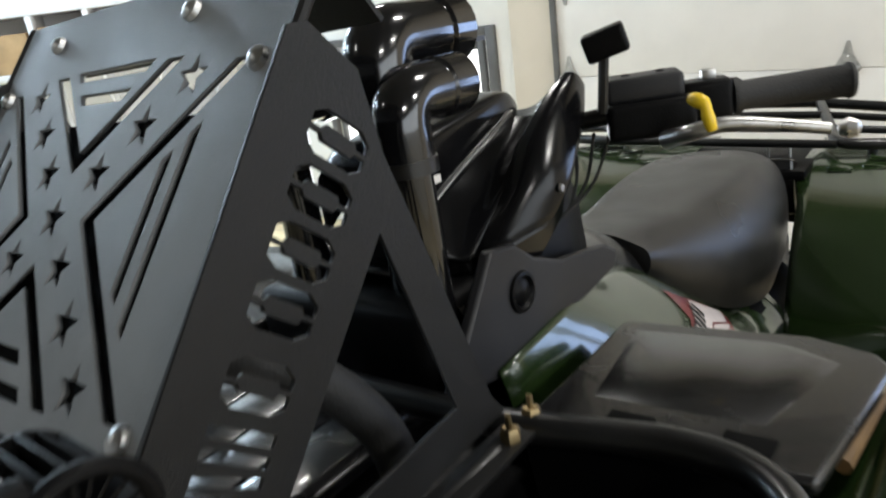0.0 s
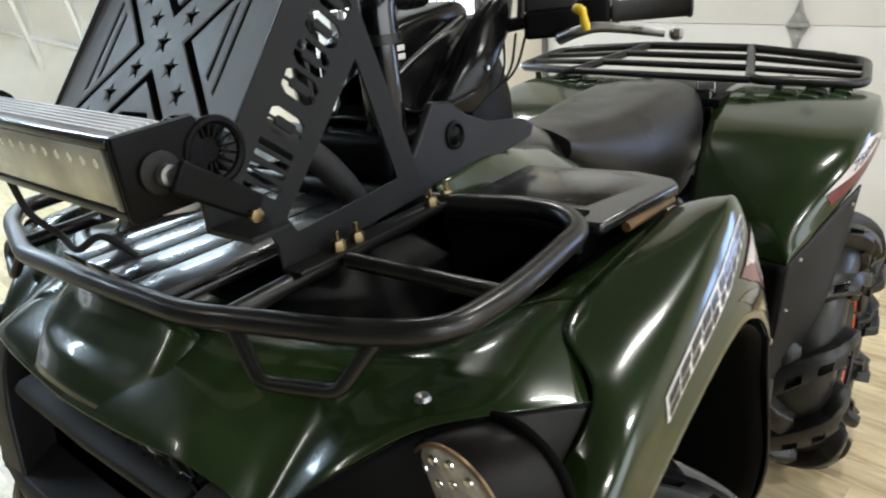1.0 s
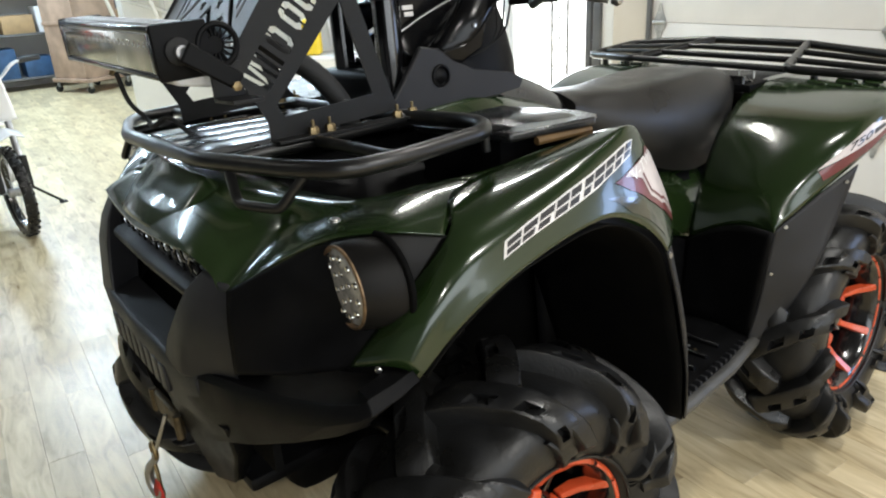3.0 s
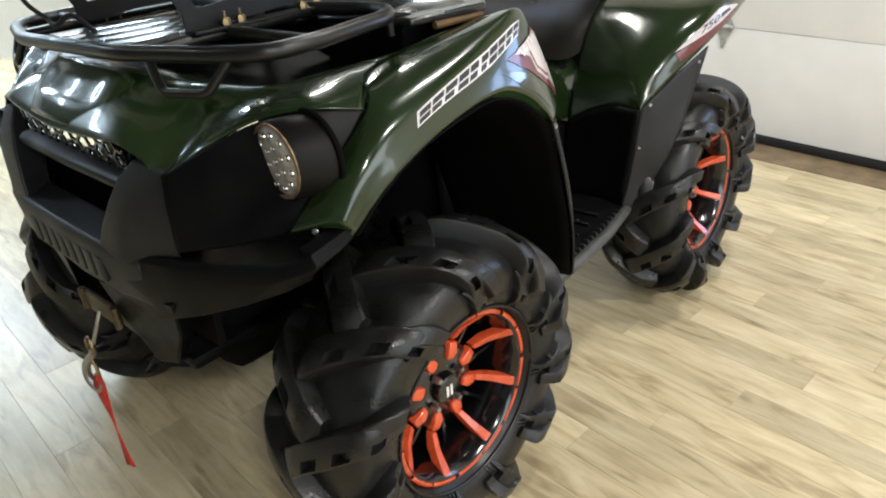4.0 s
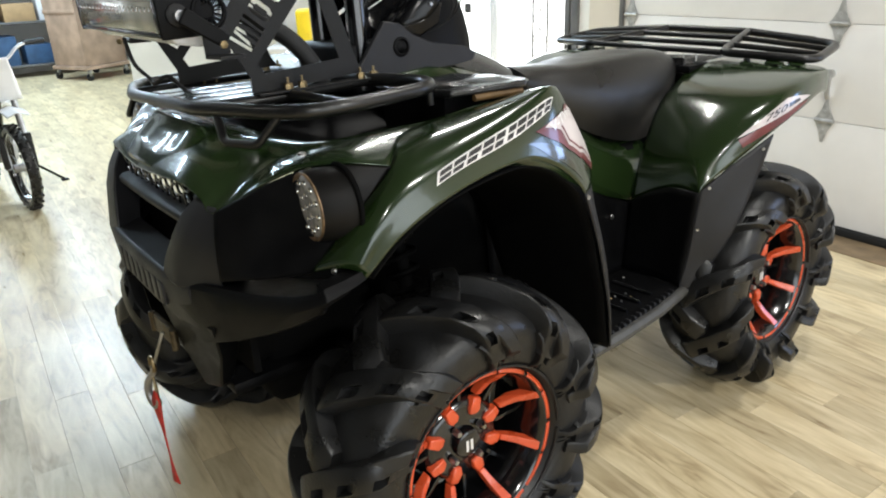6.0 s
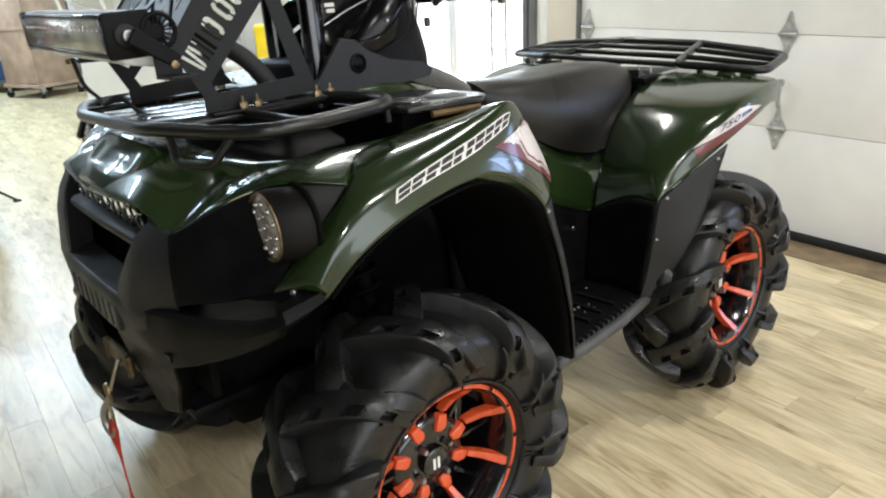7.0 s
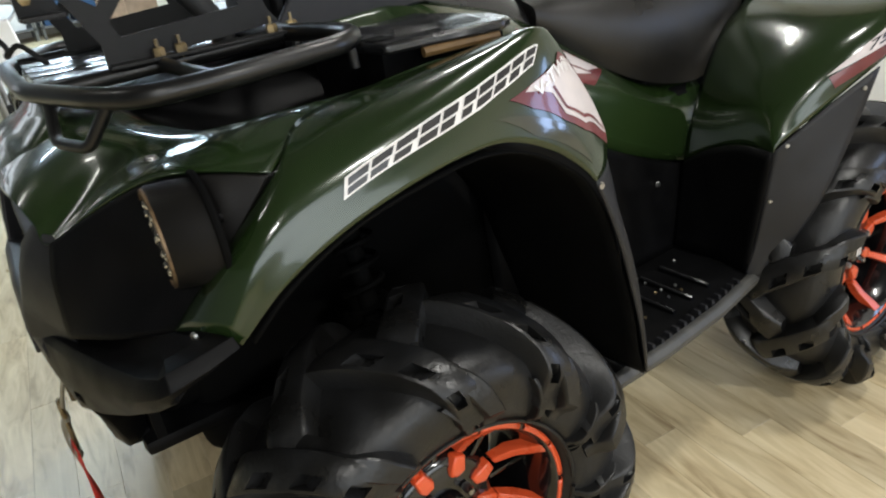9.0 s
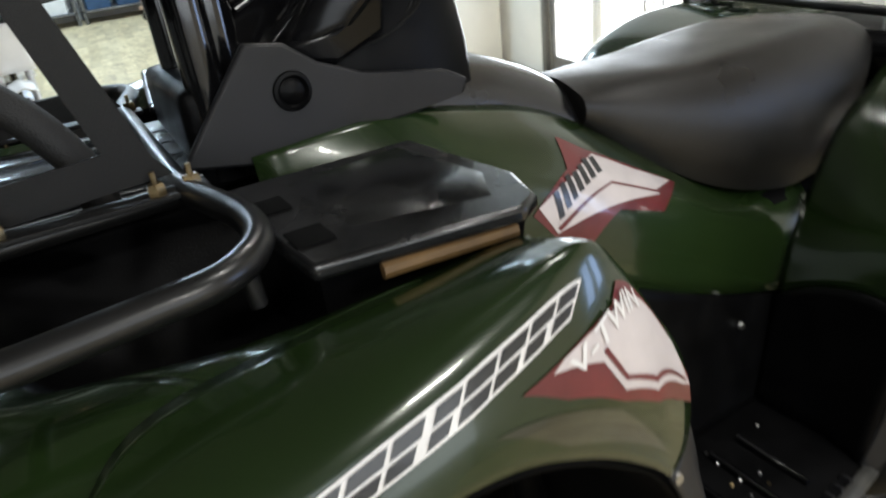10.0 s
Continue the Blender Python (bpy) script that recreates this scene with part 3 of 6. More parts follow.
def front_fender(atv):
    g = FENDER
    f, _ = both("front_fender", grid(g), GREEN, atv, "glossy dark green front fender", solid=0.004)
    # stickers on the near fender: white band with block shapes, maroon and pale panels
    def lo(u):
        return float(np.interp(u, (.318, .484, .59, .724), (.262, .284, .305, .390)))

    def hi(u):
        return float(np.interp(u, (.318, .484, .557, .715), (.408, .425, .420, .458)))

    def band(u0, u1, q0, q1, off, n, bm=None):
        """A piece of the lettering band, between u0 and u1 along it and q0 and q1 across it."""
        rows = []
        for k in range(n + 1):
            u = u0 + (u1 - u0) * k / n
            rows.append([at_grid(g, u + .026 * (q - .5), lo(u) + (hi(u) - lo(u)) * q, off) for q in np.linspace(q0, q1, 4)])
        return grid(rows, bm=bm)
    a, b = .322, .728
    part("white_sticker", band(a, b, 0, 1, .0012, 36), WHITE_VINYL, f, "white band with black block shapes on the fender", fix=False)
    widths = [1.05, 1, 1, .95, .9, .85, 1.05, 1, .95, .85]
    tot, x = sum(widths) + 0.30, 0.10
    for k, w in enumerate(widths):
        if k == 5:
            x += 0.15
        u0, u1 = a + (b - a) * (x + .06) / tot, a + (b - a) * (x + w - .08) / tot
        x += w
        bm = band(u0, u1, .55, .88, .0024, 4)
        band(u0, u1 - (u1 - u0) * (.0, .10, .18)[k % 3], .12, .45, .0024, 4, bm)
        part("black_block", bm, BLACK_VINYL, f, fix=False)
    part("gloss_panel", decal(g, [(.60, .19), (.70, .06), (.93, .10), (.79, .20)], .0009, 12, 6), CLEAR_VINYL, f, "dark gloss panel of the sticker set", fix=False)
    part("maroon_panel", patch(g, [(.640, .285), (.695, .325), (.795, .405), (.825, .465), (.865, .500), (.955, .575), (.995, .50), (.995, .395), (.955, .335), (.885, .262), (.80, .225), (.70, .235)], .0014), MAROON_VINYL, f, "maroon sticker panel", fix=False)
    part("pale_panel", patch(g, [(.682, .305), (.70, .328), (.795, .398), (.86, .462), (.925, .527), (.965, .545), (.993, .455), (.97, .408), (.885, .292), (.80, .256), (.762, .308), (.725, .306)], .0022), PALE_VINYL, f, "pale pinkish-white sticker panel", fix=False)
    ln = decal(g, [(.762, .326), (.803, .278), (.808, .290), (.770, .334)], .0030, 6, 1)
    decal(g, [(.803, .278), (.885, .310), (.885, .322), (.808, .290)], .0030, 8, 1, ln)
    decal(g, [(.885, .310), (.980, .438), (.982, .452), (.885, .322)], .0030, 8, 1, ln)
    part("dark_line", ln, MAROON_VINYL, f, fix=False)
    # lettering V-TWIN, climbing along the band
    txt_on(f, "V-TWIN", g, (.712, .282), (.878, .452), (.702, .318), .004, WHITE_VINYL)
    part("fender_bolt", moved(turned([(.004, .0), (.003, .004), (0, .0055)], 10, "x"), pose(.603, -.298, .864, 0, 0, -60)), STEEL, f)
    return g


def txt_on(parent, text, g, start, stop, up, off, material):
    """Printed lettering laid on a grid: start, stop and up are (u, v) of the line's ends and of the height above its start."""
    cu = bpy.data.curves.new("tmp", "FONT")
    cu.body = text
    cu.size = 1
    cu.offset = .014
    ob = bpy.data.objects.new("tmp", cu)
    scene.collection.objects.link(ob)
    me = bpy.data.meshes.new_from_object(ob)
    bpy.data.objects.remove(ob)
    bpy.data.curves.remove(cu)
    bm = bmesh.new()
    bm.from_mesh(me)
    bpy.data.meshes.remove(me)
    bmesh.ops.triangulate(bm, faces=bm.faces)
    bmesh.ops.subdivide_edges(bm, edges=bm.edges[:], cuts=2)
    xs = [v.co.x for v in bm.verts]
    ys = [v.co.y for v in bm.verts]
    x0, x1, y0, y1 = min(xs), max(xs), min(ys), max(ys)
    s, e, u = Vector(start), Vector(stop), Vector(up)
    for v in bm.verts:
        q = s + (e - s) * ((v.co.x - x0) / (x1 - x0)) + (u - s) * ((v.co.y - y0) / (y1 - y0))
        v.co = at_grid(g, q.x, q.y, off)
    return part("lettering", bm, material, parent, "printed lettering " + text, fix=False)


def hood(atv):
    lip = [(.02, -.430, .990), (.12, -.429, .990), (.20, -.426, .991), (.275, -.418, .990), (.328, -.406, .966), (.358, -.399, .942), (.42, -.345, .984), (.48, -.285, 1.018), (.548, -.232, 1.030), (.598, -.164, 1.019)]
    back = [(.02, -.30, 1.070), (.10, -.30, 1.068), (.17, -.298, 1.064), (.235, -.290, 1.058), (.290, -.278, 1.053), (.345, -.258, 1.049), (.405, -.226, 1.047), (.460, -.180, 1.050), (.500, -.135, 1.054), (.537, -.087, 1.047)]
    swell = [.006, .006, .006, .004, 0, -.003, .003, .006, .004, .0]
    rows = [lip]
    for q in (.12, .36, .66):
        rows.append([tuple(Vector(a).lerp(Vector(b), q) + Vector((0, -.6, 1)) * w * math.sin(math.pi * q ** .7)) for a, b, w in zip(lip, back, swell)])
    rows.append(back)
    rows.append([(x * .985, y + .07, z - .012) for x, y, z in back[:-3]] + [(.452, -.10, 1.052), (.490, -.06, 1.058), (.526, -.03, 1.058)])
    r4 = [(.02, -.08, 1.07), (.12, -.08, 1.07), (.19, -.08, 1.04), (.25, -.08, .98), (.31, -.07, .945), (.37, -.06, .945), (.42, -.04, .99), (.47, -.01, 1.05), (.50, .02, 1.062), (.520, .030, 1.068)]
    r5 = [(.02, .08, 1.07), (.12, .08, 1.07), (.19, .08, 1.04), (.25, .075, .98), (.31, .07, .96), (.37, .07, .96), (.42, .08, 1.0), (.47, .10, 1.05), (.50, .12, 1.068), (.522, .140, 1.078)]
    r6 = [(.02, .25, 1.08), (.12, .25, 1.08), (.19, .25, 1.06), (.25, .25, 1.04), (.31, .25, 1.03), (.37, .25, 1.03), (.42, .25, 1.04), (.47, .25, 1.06), (.51, .25, 1.075), (.545, .255, 1.075)]
    both("hood", grid(fine(rows, 36, 54)), GREEN, atv, "glossy dark green front body cover", solid=0.004)
    # black well under the rack, its green front half blackened as shade, and the green strip that runs back beside it
    tail = [rows[-1], r4, r5, r6]
    both("rack_well", grid(fine([r[:8] for r in tail], 24, 36)), BLACK_PLASTIC, atv, "black well under the front rack, its green front half blackened as shade", solid=0.004)
    both("hood_side", grid(fine([r[7:] for r in tail], 24, 14)), GREEN, atv, "green strip between rack and fender", solid=0.004)
    # raised nose scoop with a shallow rounded recess in its top
    nose = []
    n = 14
    for j in range(n + 1):
        q = j / n
        y, z = -.427 + .092 * q, .996 + .102 * q - .016 * q * q
        if q > .93:
            z -= .006
        w = .148 - .012 * q
        row = [(-w - .030, y + .040, z - .058), (-w - .014, y + .024, z - .020)]
        for k in range(-7, 8):
            a = k / 7
            dip = max(0.0, min(1.0, (.84 - abs(a)) / .26)) * max(0.0, min(1.0, (q - .28) / .16)) * max(0.0, min(1.0, (.90 - q) / .16))
            row.append((w * a, y + .018 * a * a + .004 * dip, z - .006 * a * a - .006 * dip))
        row += [(w + .014, y + .024, z - .020), (w + .030, y + .040, z - .058)]
        nose.append([(CX + a, b, c) for a, b, c in row])
    part("nose_panel", lean(grid(nose), .18), GREEN, atv, "raised green nose scoop with a shallow rounded recess", solid=0.006)
    both("hood_screw", moved(turned([(0, 0), (.003, .003), (.004, .007), (0, .009)], 14, "z"), pose(.475, -.264, 1.04)), STEEL, atv, "small dished screw")


def headlights(atv):
    top = [(.362, -.398, .944), (.42, -.348, .980), (.48, -.285, 1.014), (.545, -.228, 1.028), (.600, -.160, 1.017)]
    mid1 = [(.376, -.410, .905), (.428, -.362, .935), (.490, -.300, .962), (.560, -.240, .985), (.590, -.192, .980)]
    mid2 = [(.382, -.415, .868), (.434, -.372, .885), (.490, -.318, .898), (.548, -.270, .915), (.568, -.246, .918)]
    low = [(.386, -.418, .820), (.43, -.395, .828), (.475, -.368, .835), (.515, -.335, .842), (.545, -.311, .850)]
    g = fine([top, mid1, mid2, low], 22, 28)
    both("headlight_pod", grid(g), BLACK_PLASTIC, atv, "black plastic headlight surround", solid=0.004)
    # raised corner panel between the lamp shroud and the fender
    brow = [[at_grid(g, u, v, .005) for v in (lo, lo + (.985 - lo) * .35, lo + (.985 - lo) * .7, .985)] for u, lo in ((.03, .60), (.14, .70), (.28, .745), (.42, .745), (.55, .72))]
    both("pod_trim", grid(fine(brow, 12, 12)), LAMP_BLACK, atv, "black stepped headlight trim", solid=0.007, bevel=0.003)
    both("trim_screw", moved(turned([(-.002, 0), (-.001, .006), (.003, .0075)], 14, "y"), pose(.598, -.236, .986, 0, 0, 35)), BLACK_PLASTIC, atv)
    # lamp: an oval LED insert set on the slant, in a shroud that runs back into the pod
    long_way = Vector((.60, -.03, -.80)).normalized()
    out = Vector((-.04, -.99, -.02)).normalized()
    short_way = out.cross(long_way).normalized()
    out = long_way.cross(short_way).normalized()
    if out.y > 0:
        out, short_way = -out, -short_way
    mid = Vector((.527, -.287, .961))

    def oval(rl, rs, depth, shift=(0, 0, 0), n=44):
        return [mid + Vector(shift) + out * depth + long_way * (rl * math.cos(2 * math.pi * k / n)) + short_way * (rs * math.sin(2 * math.pi * k / n)) for k in range(n)]

    def filled(rings):
        """Rings closed by a middle point at the last one."""
        bm = loft(rings, caps=False)
        bm.verts.ensure_lookup_table()
        last = bm.verts[-len(rings[0]):]
        c = bm.verts.new(sum((v.co for v in last), Vector()) / len(last))
        for k in range(len(last)):
            bm.faces.new((last[k], last[(k + 1) % len(last)], c))
        return bm

    back = (.030, .042, .003)
    shroud = loft([oval(.061, .055, .004), oval(.064, .058, .000), oval(.065, .059, -.002, Vector(back) * .5), oval(.064, .058, -.002, back), oval(.058, .052, -.006, Vector(back) * 1.12)], caps=False)
    ring = loft([oval(.0575, .0515, .000), oval(.0585, .0525, .007), oval(.0615, .0555, .006), oval(.062, .056, -.004)], caps=False)
    # near-black tube that stands in for the shade in the groove
    groove = sweep(oval(.0675, .0615, -.004, Vector(back) * 1.05), .0048, 8, closed=True)
    lens = filled([oval(.058, .052, .001), oval(.052, .046, .004), oval(.030, .027, .0065)])
    chips = []
    for q, cnt in ((.0, 1), (.40, 6), (.78, 11)):
        for i in range(cnt):
            an = 2 * math.pi * (i + .3) / cnt
            c = long_way * (.056 * q * math.cos(an)) + short_way * (.047 * q * math.sin(an))
            chips.append(filled([[mid + c + out * (.005 + h) + long_way * (r * math.cos(2 * math.pi * k / 12)) + short_way * (r * math.sin(2 * math.pi * k / 12)) for k in range(12)] for r, h in ((.0055, 0), (.0045, .0022), (.002, .0012))]))
    for mir in (False, True):
        def side(bm):
            return mirror(bm) if mir else bm.copy()
        lamp = part("headlight", side(shroud), LAMP_BLACK, atv, "black headlight shroud with an oval LED insert")
        part("ring", side(ring), AMBER_RING, lamp, "tarnished brown ring")
        part("gap_shade", side(groove), LINER, lamp, "dark band put in for the shade of the gap round the shroud")
        part("lens", side(lens), LED_LENS, lamp, "clear lamp lens")
        for c in chips:
            part("led", side(c), LED_CHIP, lamp)
    for bm in (shroud, ring, groove, lens, *chips):
        bm.free()


def bumper(atv):
    path = [(.02, -.462), (.20, -.460), (.303, -.451), (.40, -.428), (.50, -.402), (.59, -.378), (.644, -.360), (.657, -.346), (.654, -.300), (.646, -.262)]
    top = [.796, .798, .801, .806, .816, .832, .848, .854, .858, .860]
    low = [.690, .684, .668, .698, .738, .780, .811, .820, .830, .842]
    rings = []
    for k, ((x, y), t, b) in enumerate(zip(path, top, low)):
        a, c = path[max(k - 1, 0)], path[min(k + 1, len(path) - 1)]
        d = Vector((c[0] - a[0], c[1] - a[1])).normalized()
        nx, ny = -d.y, d.x
        deep = .10 if .25 < x < .60 else .045
        rings.append([(x + nx * q, y + ny * q, z) for q, z in ((deep, t + .002), (.010, t + .003), (.001, t - .007), (-.002, t * .55 + b * .45), (.012, b + .004), (.022, b), (min(deep, .06), b + .012))])
    both("bumper", loft(rings), BLACK_PLASTIC, atv, "black moulded front bumper", bevel=.003)
    # lower guard beside the winch, tapering to its foot
    lower = [[(.092, -.455, .700), (.36, -.440, .722), (.30, -.37, .70)], [(.122, -.440, .610), (.300, -.416, .625), (.26, -.36, .62)], [(.158, -.416, .508), (.214, -.400, .516), (.19, -.36, .516)]]
    both("lower_guard", loft(lower), BLACK_PLASTIC, atv, "black tapering lower bumper guard", bevel=.005)
    part("skid_plate", lean(box(CX - .2, CX + .2, -.38, -.12, .49, .52, .012), .28), BLACK_PLASTIC, atv)
    part("foot_bar", lean(box(CX - .17, CX + .17, -.40, -.36, .505, .54, .012), .28), BLACK_PLASTIC, atv)
    # crosspiece with an unreadable raised word
    nb = part("name_bar", lean(loft([[(x, -.460 + d, .801), (x, -.468 + d, .788), (x, -.460 + d, .704), (x, -.42, .698), (x, -.395, .808)] for x, d in ((CX - .270, .014), (CX - .17, 0), (CX, -.003), (CX + .17, 0), (CX + .270, .014))]), .28), GREY_PLASTIC, atv, "dark grey bumper crosspiece with raised shapes", bevel=.004)
    for k in range(8):
        x = CX - .152 + k * .039
        part("raised_shape", lean(box(x, x + .027, -.4705, -.462, .722, .772, .003), .28), GREY_PLASTIC, nb)
    # uprights beside the grille
    post = [[(.290, -.404, .962), (.336, -.404, .958), (.366, -.390, .944), (.335, -.35, .955)],
            [(.262, -.428, .930), (.322, -.428, .925), (.378, -.402, .915), (.300, -.36, .925)],
            [(.236, -.444, .888), (.300, -.446, .886), (.384, -.412, .880), (.270, -.37, .885)],
            [(.202, -.457, .836), (.272, -.458, .836), (.385, -.416, .834), (.240, -.39, .838)],
            [(.182, -.464, .790), (.268, -.464, .790), (.380, -.406, .790), (.220, -.40, .790)]]
    both("grille_upright", loft(post), GREY_PLASTIC, atv, "dark grey bumper upright", bevel=.005)
    part("grille_bar", lean(loft([[(x, -.424 + d, .898), (x, -.426 + d, .912), (x, -.416 + d, .920), (x, -.378, .926), (x, -.378, .898)] for x, d in ((CX - .21, .004), (CX, 0), (CX + .21, .004))]), .28), GREY_PLASTIC, atv, "dark grey cross bar in the grille", bevel=.004)
    # honeycomb grille
    gr = None
    for i in range(12):
        for j in range(3):
            x, z = CX - .193 + i * .0351, .930 + j * .0290 - (.0145 if i % 2 else 0)
            pts = [(x + .0222 * math.cos(math.pi / 3 * k), -.396, z + .0168 * math.sin(math.pi / 3 * k)) for k in range(6)]
            gr = sweep(pts, .0034, 5, closed=True, bm=gr)
    part("grille_mesh", lean(gr, .28), GLOSS_BLACK, atv, "black honeycomb grille")
    # near-black filler sheets added behind the grille for the dark inside
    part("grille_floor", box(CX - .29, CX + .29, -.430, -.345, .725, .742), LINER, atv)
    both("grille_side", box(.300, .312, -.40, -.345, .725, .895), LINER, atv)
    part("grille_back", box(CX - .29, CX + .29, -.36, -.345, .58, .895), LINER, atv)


def winch(atv):
    part("fairlead", box(CX - .066, CX + .076, -.452, -.438, .592, .636, .006), FAIRLEAD, atv, "tarnished winch fairlead")
    for x in (CX - .066, CX + .076):
        part("fairlead_roller", sweep([(x, -.450, .590), (x, -.450, .638)], .008, 10), FAIRLEAD, atv)
    cable = sweep(catmull([(.046, -.455, .612), (.036, -.468, .575), (.016, -.478, .535), (.002, -.482, .505)], 12), .004, 8)
    hk = part("winch_hook", sweep(catmull([(.002, -.482, .518), (-.004, -.482, .500), (-.024, -.486, .482), (-.048, -.490, .455), (-.052, -.492, .425), (-.034, -.490, .404), (-.010, -.487, .408), (.002, -.486, .430)], 28), [.006 + .0035 * math.sin(math.pi * k / 28) for k in range(29)], 10), ALU, atv, "dull steel winch hook")
    part("cable", cable, STEEL, hk)
    part("thimble", sweep([(.002 + .014 * math.cos(a * .6283), -.482, .524 + .018 * math.sin(a * .6283)) for a in range(10)], .005, 8, closed=True), BRASS, hk)
    part("latch", sweep([(.000, -.486, .430), (-.004, -.484, .465), (-.012, -.484, .488)], .004, 8), BRASS, hk)
    rows = []
    line = catmull([(-.004, -.490, .450), (-.006, -.492, .41), (-.012, -.490, .34), (-.018, -.487, .27), (-.024, -.484, .172)], 20)
    for k, p in enumerate(line):
        w = .017 if k > 4 else .010 + .002 * k
        tw = .25 * math.sin(k * .35)
        rows.append([(p[0] - w * math.cos(tw), p[1] - w * math.sin(tw), p[2]), (p[0] + w * math.cos(tw), p[1] + w * math.sin(tw), p[2] + .006 * math.sin(k))])
    part("pull_strap", grid(rows), RED, hk, "red webbing pull strap", solid=.003)


def wheel(atv, x, y, z, half, size, turn, camber, phase, far):
    """One wheel: tyre with mud lugs, and a black and orange rim."""
    m = pose(x, y, z, 0, -camber + 2 * LEAN if far else camber, turn) @ (pose(0, 0, 0, 0, 0, 180) if far else Matrix.Identity(4))
    h = half
    prof = np.array([1, size]) * catmull([(-h * .72, .198), (-h * .98, .226), (-h * 1.05, .268), (-h * .96, .308), (-h * .62, .332), (0, .340), (h * .62, .332), (h * .96, .308), (h * 1.05, .268), (h * .98, .226), (h * .72, .198)], 60)

    def surface(s, a, lift):
        """Point of the carcass: s from 0 (inner bead) to 1 (outer bead), at angle a, lifted outwards."""
        f = s * 60
        i = min(int(f), 59)
        p = prof[i] * (1 - f + i) + prof[i + 1] * (f - i)
        t = prof[i + 1] - prof[i]
        n = np.array([-t[1], t[0]]) / np.linalg.norm(t)
        q = p + n * lift
        return (q[0], q[1] * math.cos(a), q[1] * math.sin(a))

    bm = turned([tuple(p) for p in prof], 88)
    count = 11

    def lug(s0, s1, a0, bend, wide, high, end_high, steps=14, slots=()):
        """A bar that runs round the tread first and then turns down the sidewall."""
        rings = []
        for k in range(steps + 1):
            f = k / steps
            s = s0 + (s1 - s0) * f
            a = a0 - bend * (1 - (1 - f) ** 1.8)
            wd = wide * (1 - .30 * f) / .34
            hi = high + (end_high - high) * min(1, max(0, (f - .70) / .16))
            hi *= min(1, .60 + f * 4)
            rings.append([surface(s, a + wd * q, hi * e - .004 * (1 - e)) for q, e in ((-.62, 0), (-.56, .80), (-.52, .95), (-.44, 1), (.02, 1), (.40, 1), (.48, .95), (.53, .80), (.60, 0))])
        own = loft(rings)
        own.faces.ensure_lookup_table()
        groups = [[own.faces[q * 9 + 4] for q in (k, k + 1)] for k in slots]
        for k, pair in zip(slots, groups):
            f = (k + 1) / steps
            inn = Vector(surface(s0 + (s1 - s0) * f, a0 - bend * (1 - (1 - f) ** 1.8), 0))
            bmesh.ops.inset_region(own, faces=pair, thickness=.0015, use_even_offset=True)
            d = (inn - pair[0].calc_center_median()).normalized() * .024
            for v in {v for fc in pair for v in fc.verts}:
                v.co = v.co + d
        return own

    lugs = []
    for side in (0, 1):
        b = side * math.pi / count
        sg = 1 if side else -1
        lugs.append(lug(.5 - sg * .06, .5 + sg * .335, b, .46, .070, .040, .017, 18, (4, 8, 12)))
        lugs.append(lug(.5 + sg * .13, .5 + sg * .37, b + math.pi / count - .02, .30, .048, .038, .012, 12))
        lugs.append(lug(.5 + sg * .24, .5 + sg * .43, b - .34, .12, .022, .017, .006, 8))
        lugs.append(lug(.5 + sg * .33, .5 + sg * .425, b - .43, .10, .009, .006, .004, 6))
        lugs.append(lug(.5 + sg * .345, .5 + sg * .435, b - .49, .09, .007, .005, .003, 6))
    tyre_ring = [surface(.93, 2 * math.pi * k / 60, .004) for k in range(60)]
    sweep(tyre_ring, .004, 6, closed=False, bm=bm)
    wh = part("wheel", moved(bm, m), RUBBER, atv, "large black mud tyre with deep curved lugs on a black and orange rim")
    for own in lugs:
        bmesh.ops.recalc_face_normals(own, faces=own.faces)
        me = bpy.data.meshes.new("tread_lug")
        own.to_mesh(me)
        own.free()
        me.materials.append(RUBBER)
        me.polygons.foreach_set("use_smooth", [True] * len(me.polygons))
        me.set_sharp_from_angle(angle=radians(38))
        for k in range(count):
            ob = new("tread_lug", me)
            ob.parent = wh
            ob.matrix_basis = m @ Matrix.Rotation(2 * math.pi * k / count, 4, "X")
    lip = h * .72 + .012
    rim = turned([(-lip + .01, .196), (-lip + .01, .186), (-lip + .03, .172), (0, .165), (lip - .045, .172), (lip - .02, .180), (lip - .004, .187), (lip, .193), (lip - .002, .200), (lip - .012, .203)], 64)
    part("rim", moved(rim, m), GLOSS_BLACK, wh, "gloss black alloy rim")
    # orange arcs round the lip
    for k in range(14):
        a0 = 2 * math.pi * (k + .05) / 14
        span = 2 * math.pi / 14 * (.86 if k % 2 else .93)
        rows = []
        for i in range(7):
            a = a0 + span * i / 6
            rows.append([(u, r * math.cos(a), r * math.sin(a)) for u, r in ((lip - .010, .189), (lip + .0015, .1925), (lip + .003, .196), (lip + .001, .2015), (lip - .012, .2045))])
        part("lip_band", moved(grid(rows), m), ORANGE, wh, "orange painted rim lip", solid=.002)
    hub_x = lip - .064
    part("rim_face", moved(turned([(hub_x - .11, .168), (hub_x - .085, .125), (hub_x - .03, .108), (hub_x - .010, .098), (hub_x - .004, .086), (hub_x - .004, .0)], 56), m), GLOSS_BLACK, wh, "recessed black wheel centre")
    for k in range(8):
        a = 2 * math.pi * (k + phase) / 8
        c, s = math.cos(a), math.sin(a)

        def pt(u, r, t):
            return (u, r * c - t * s, r * s + t * c)
        rings = []
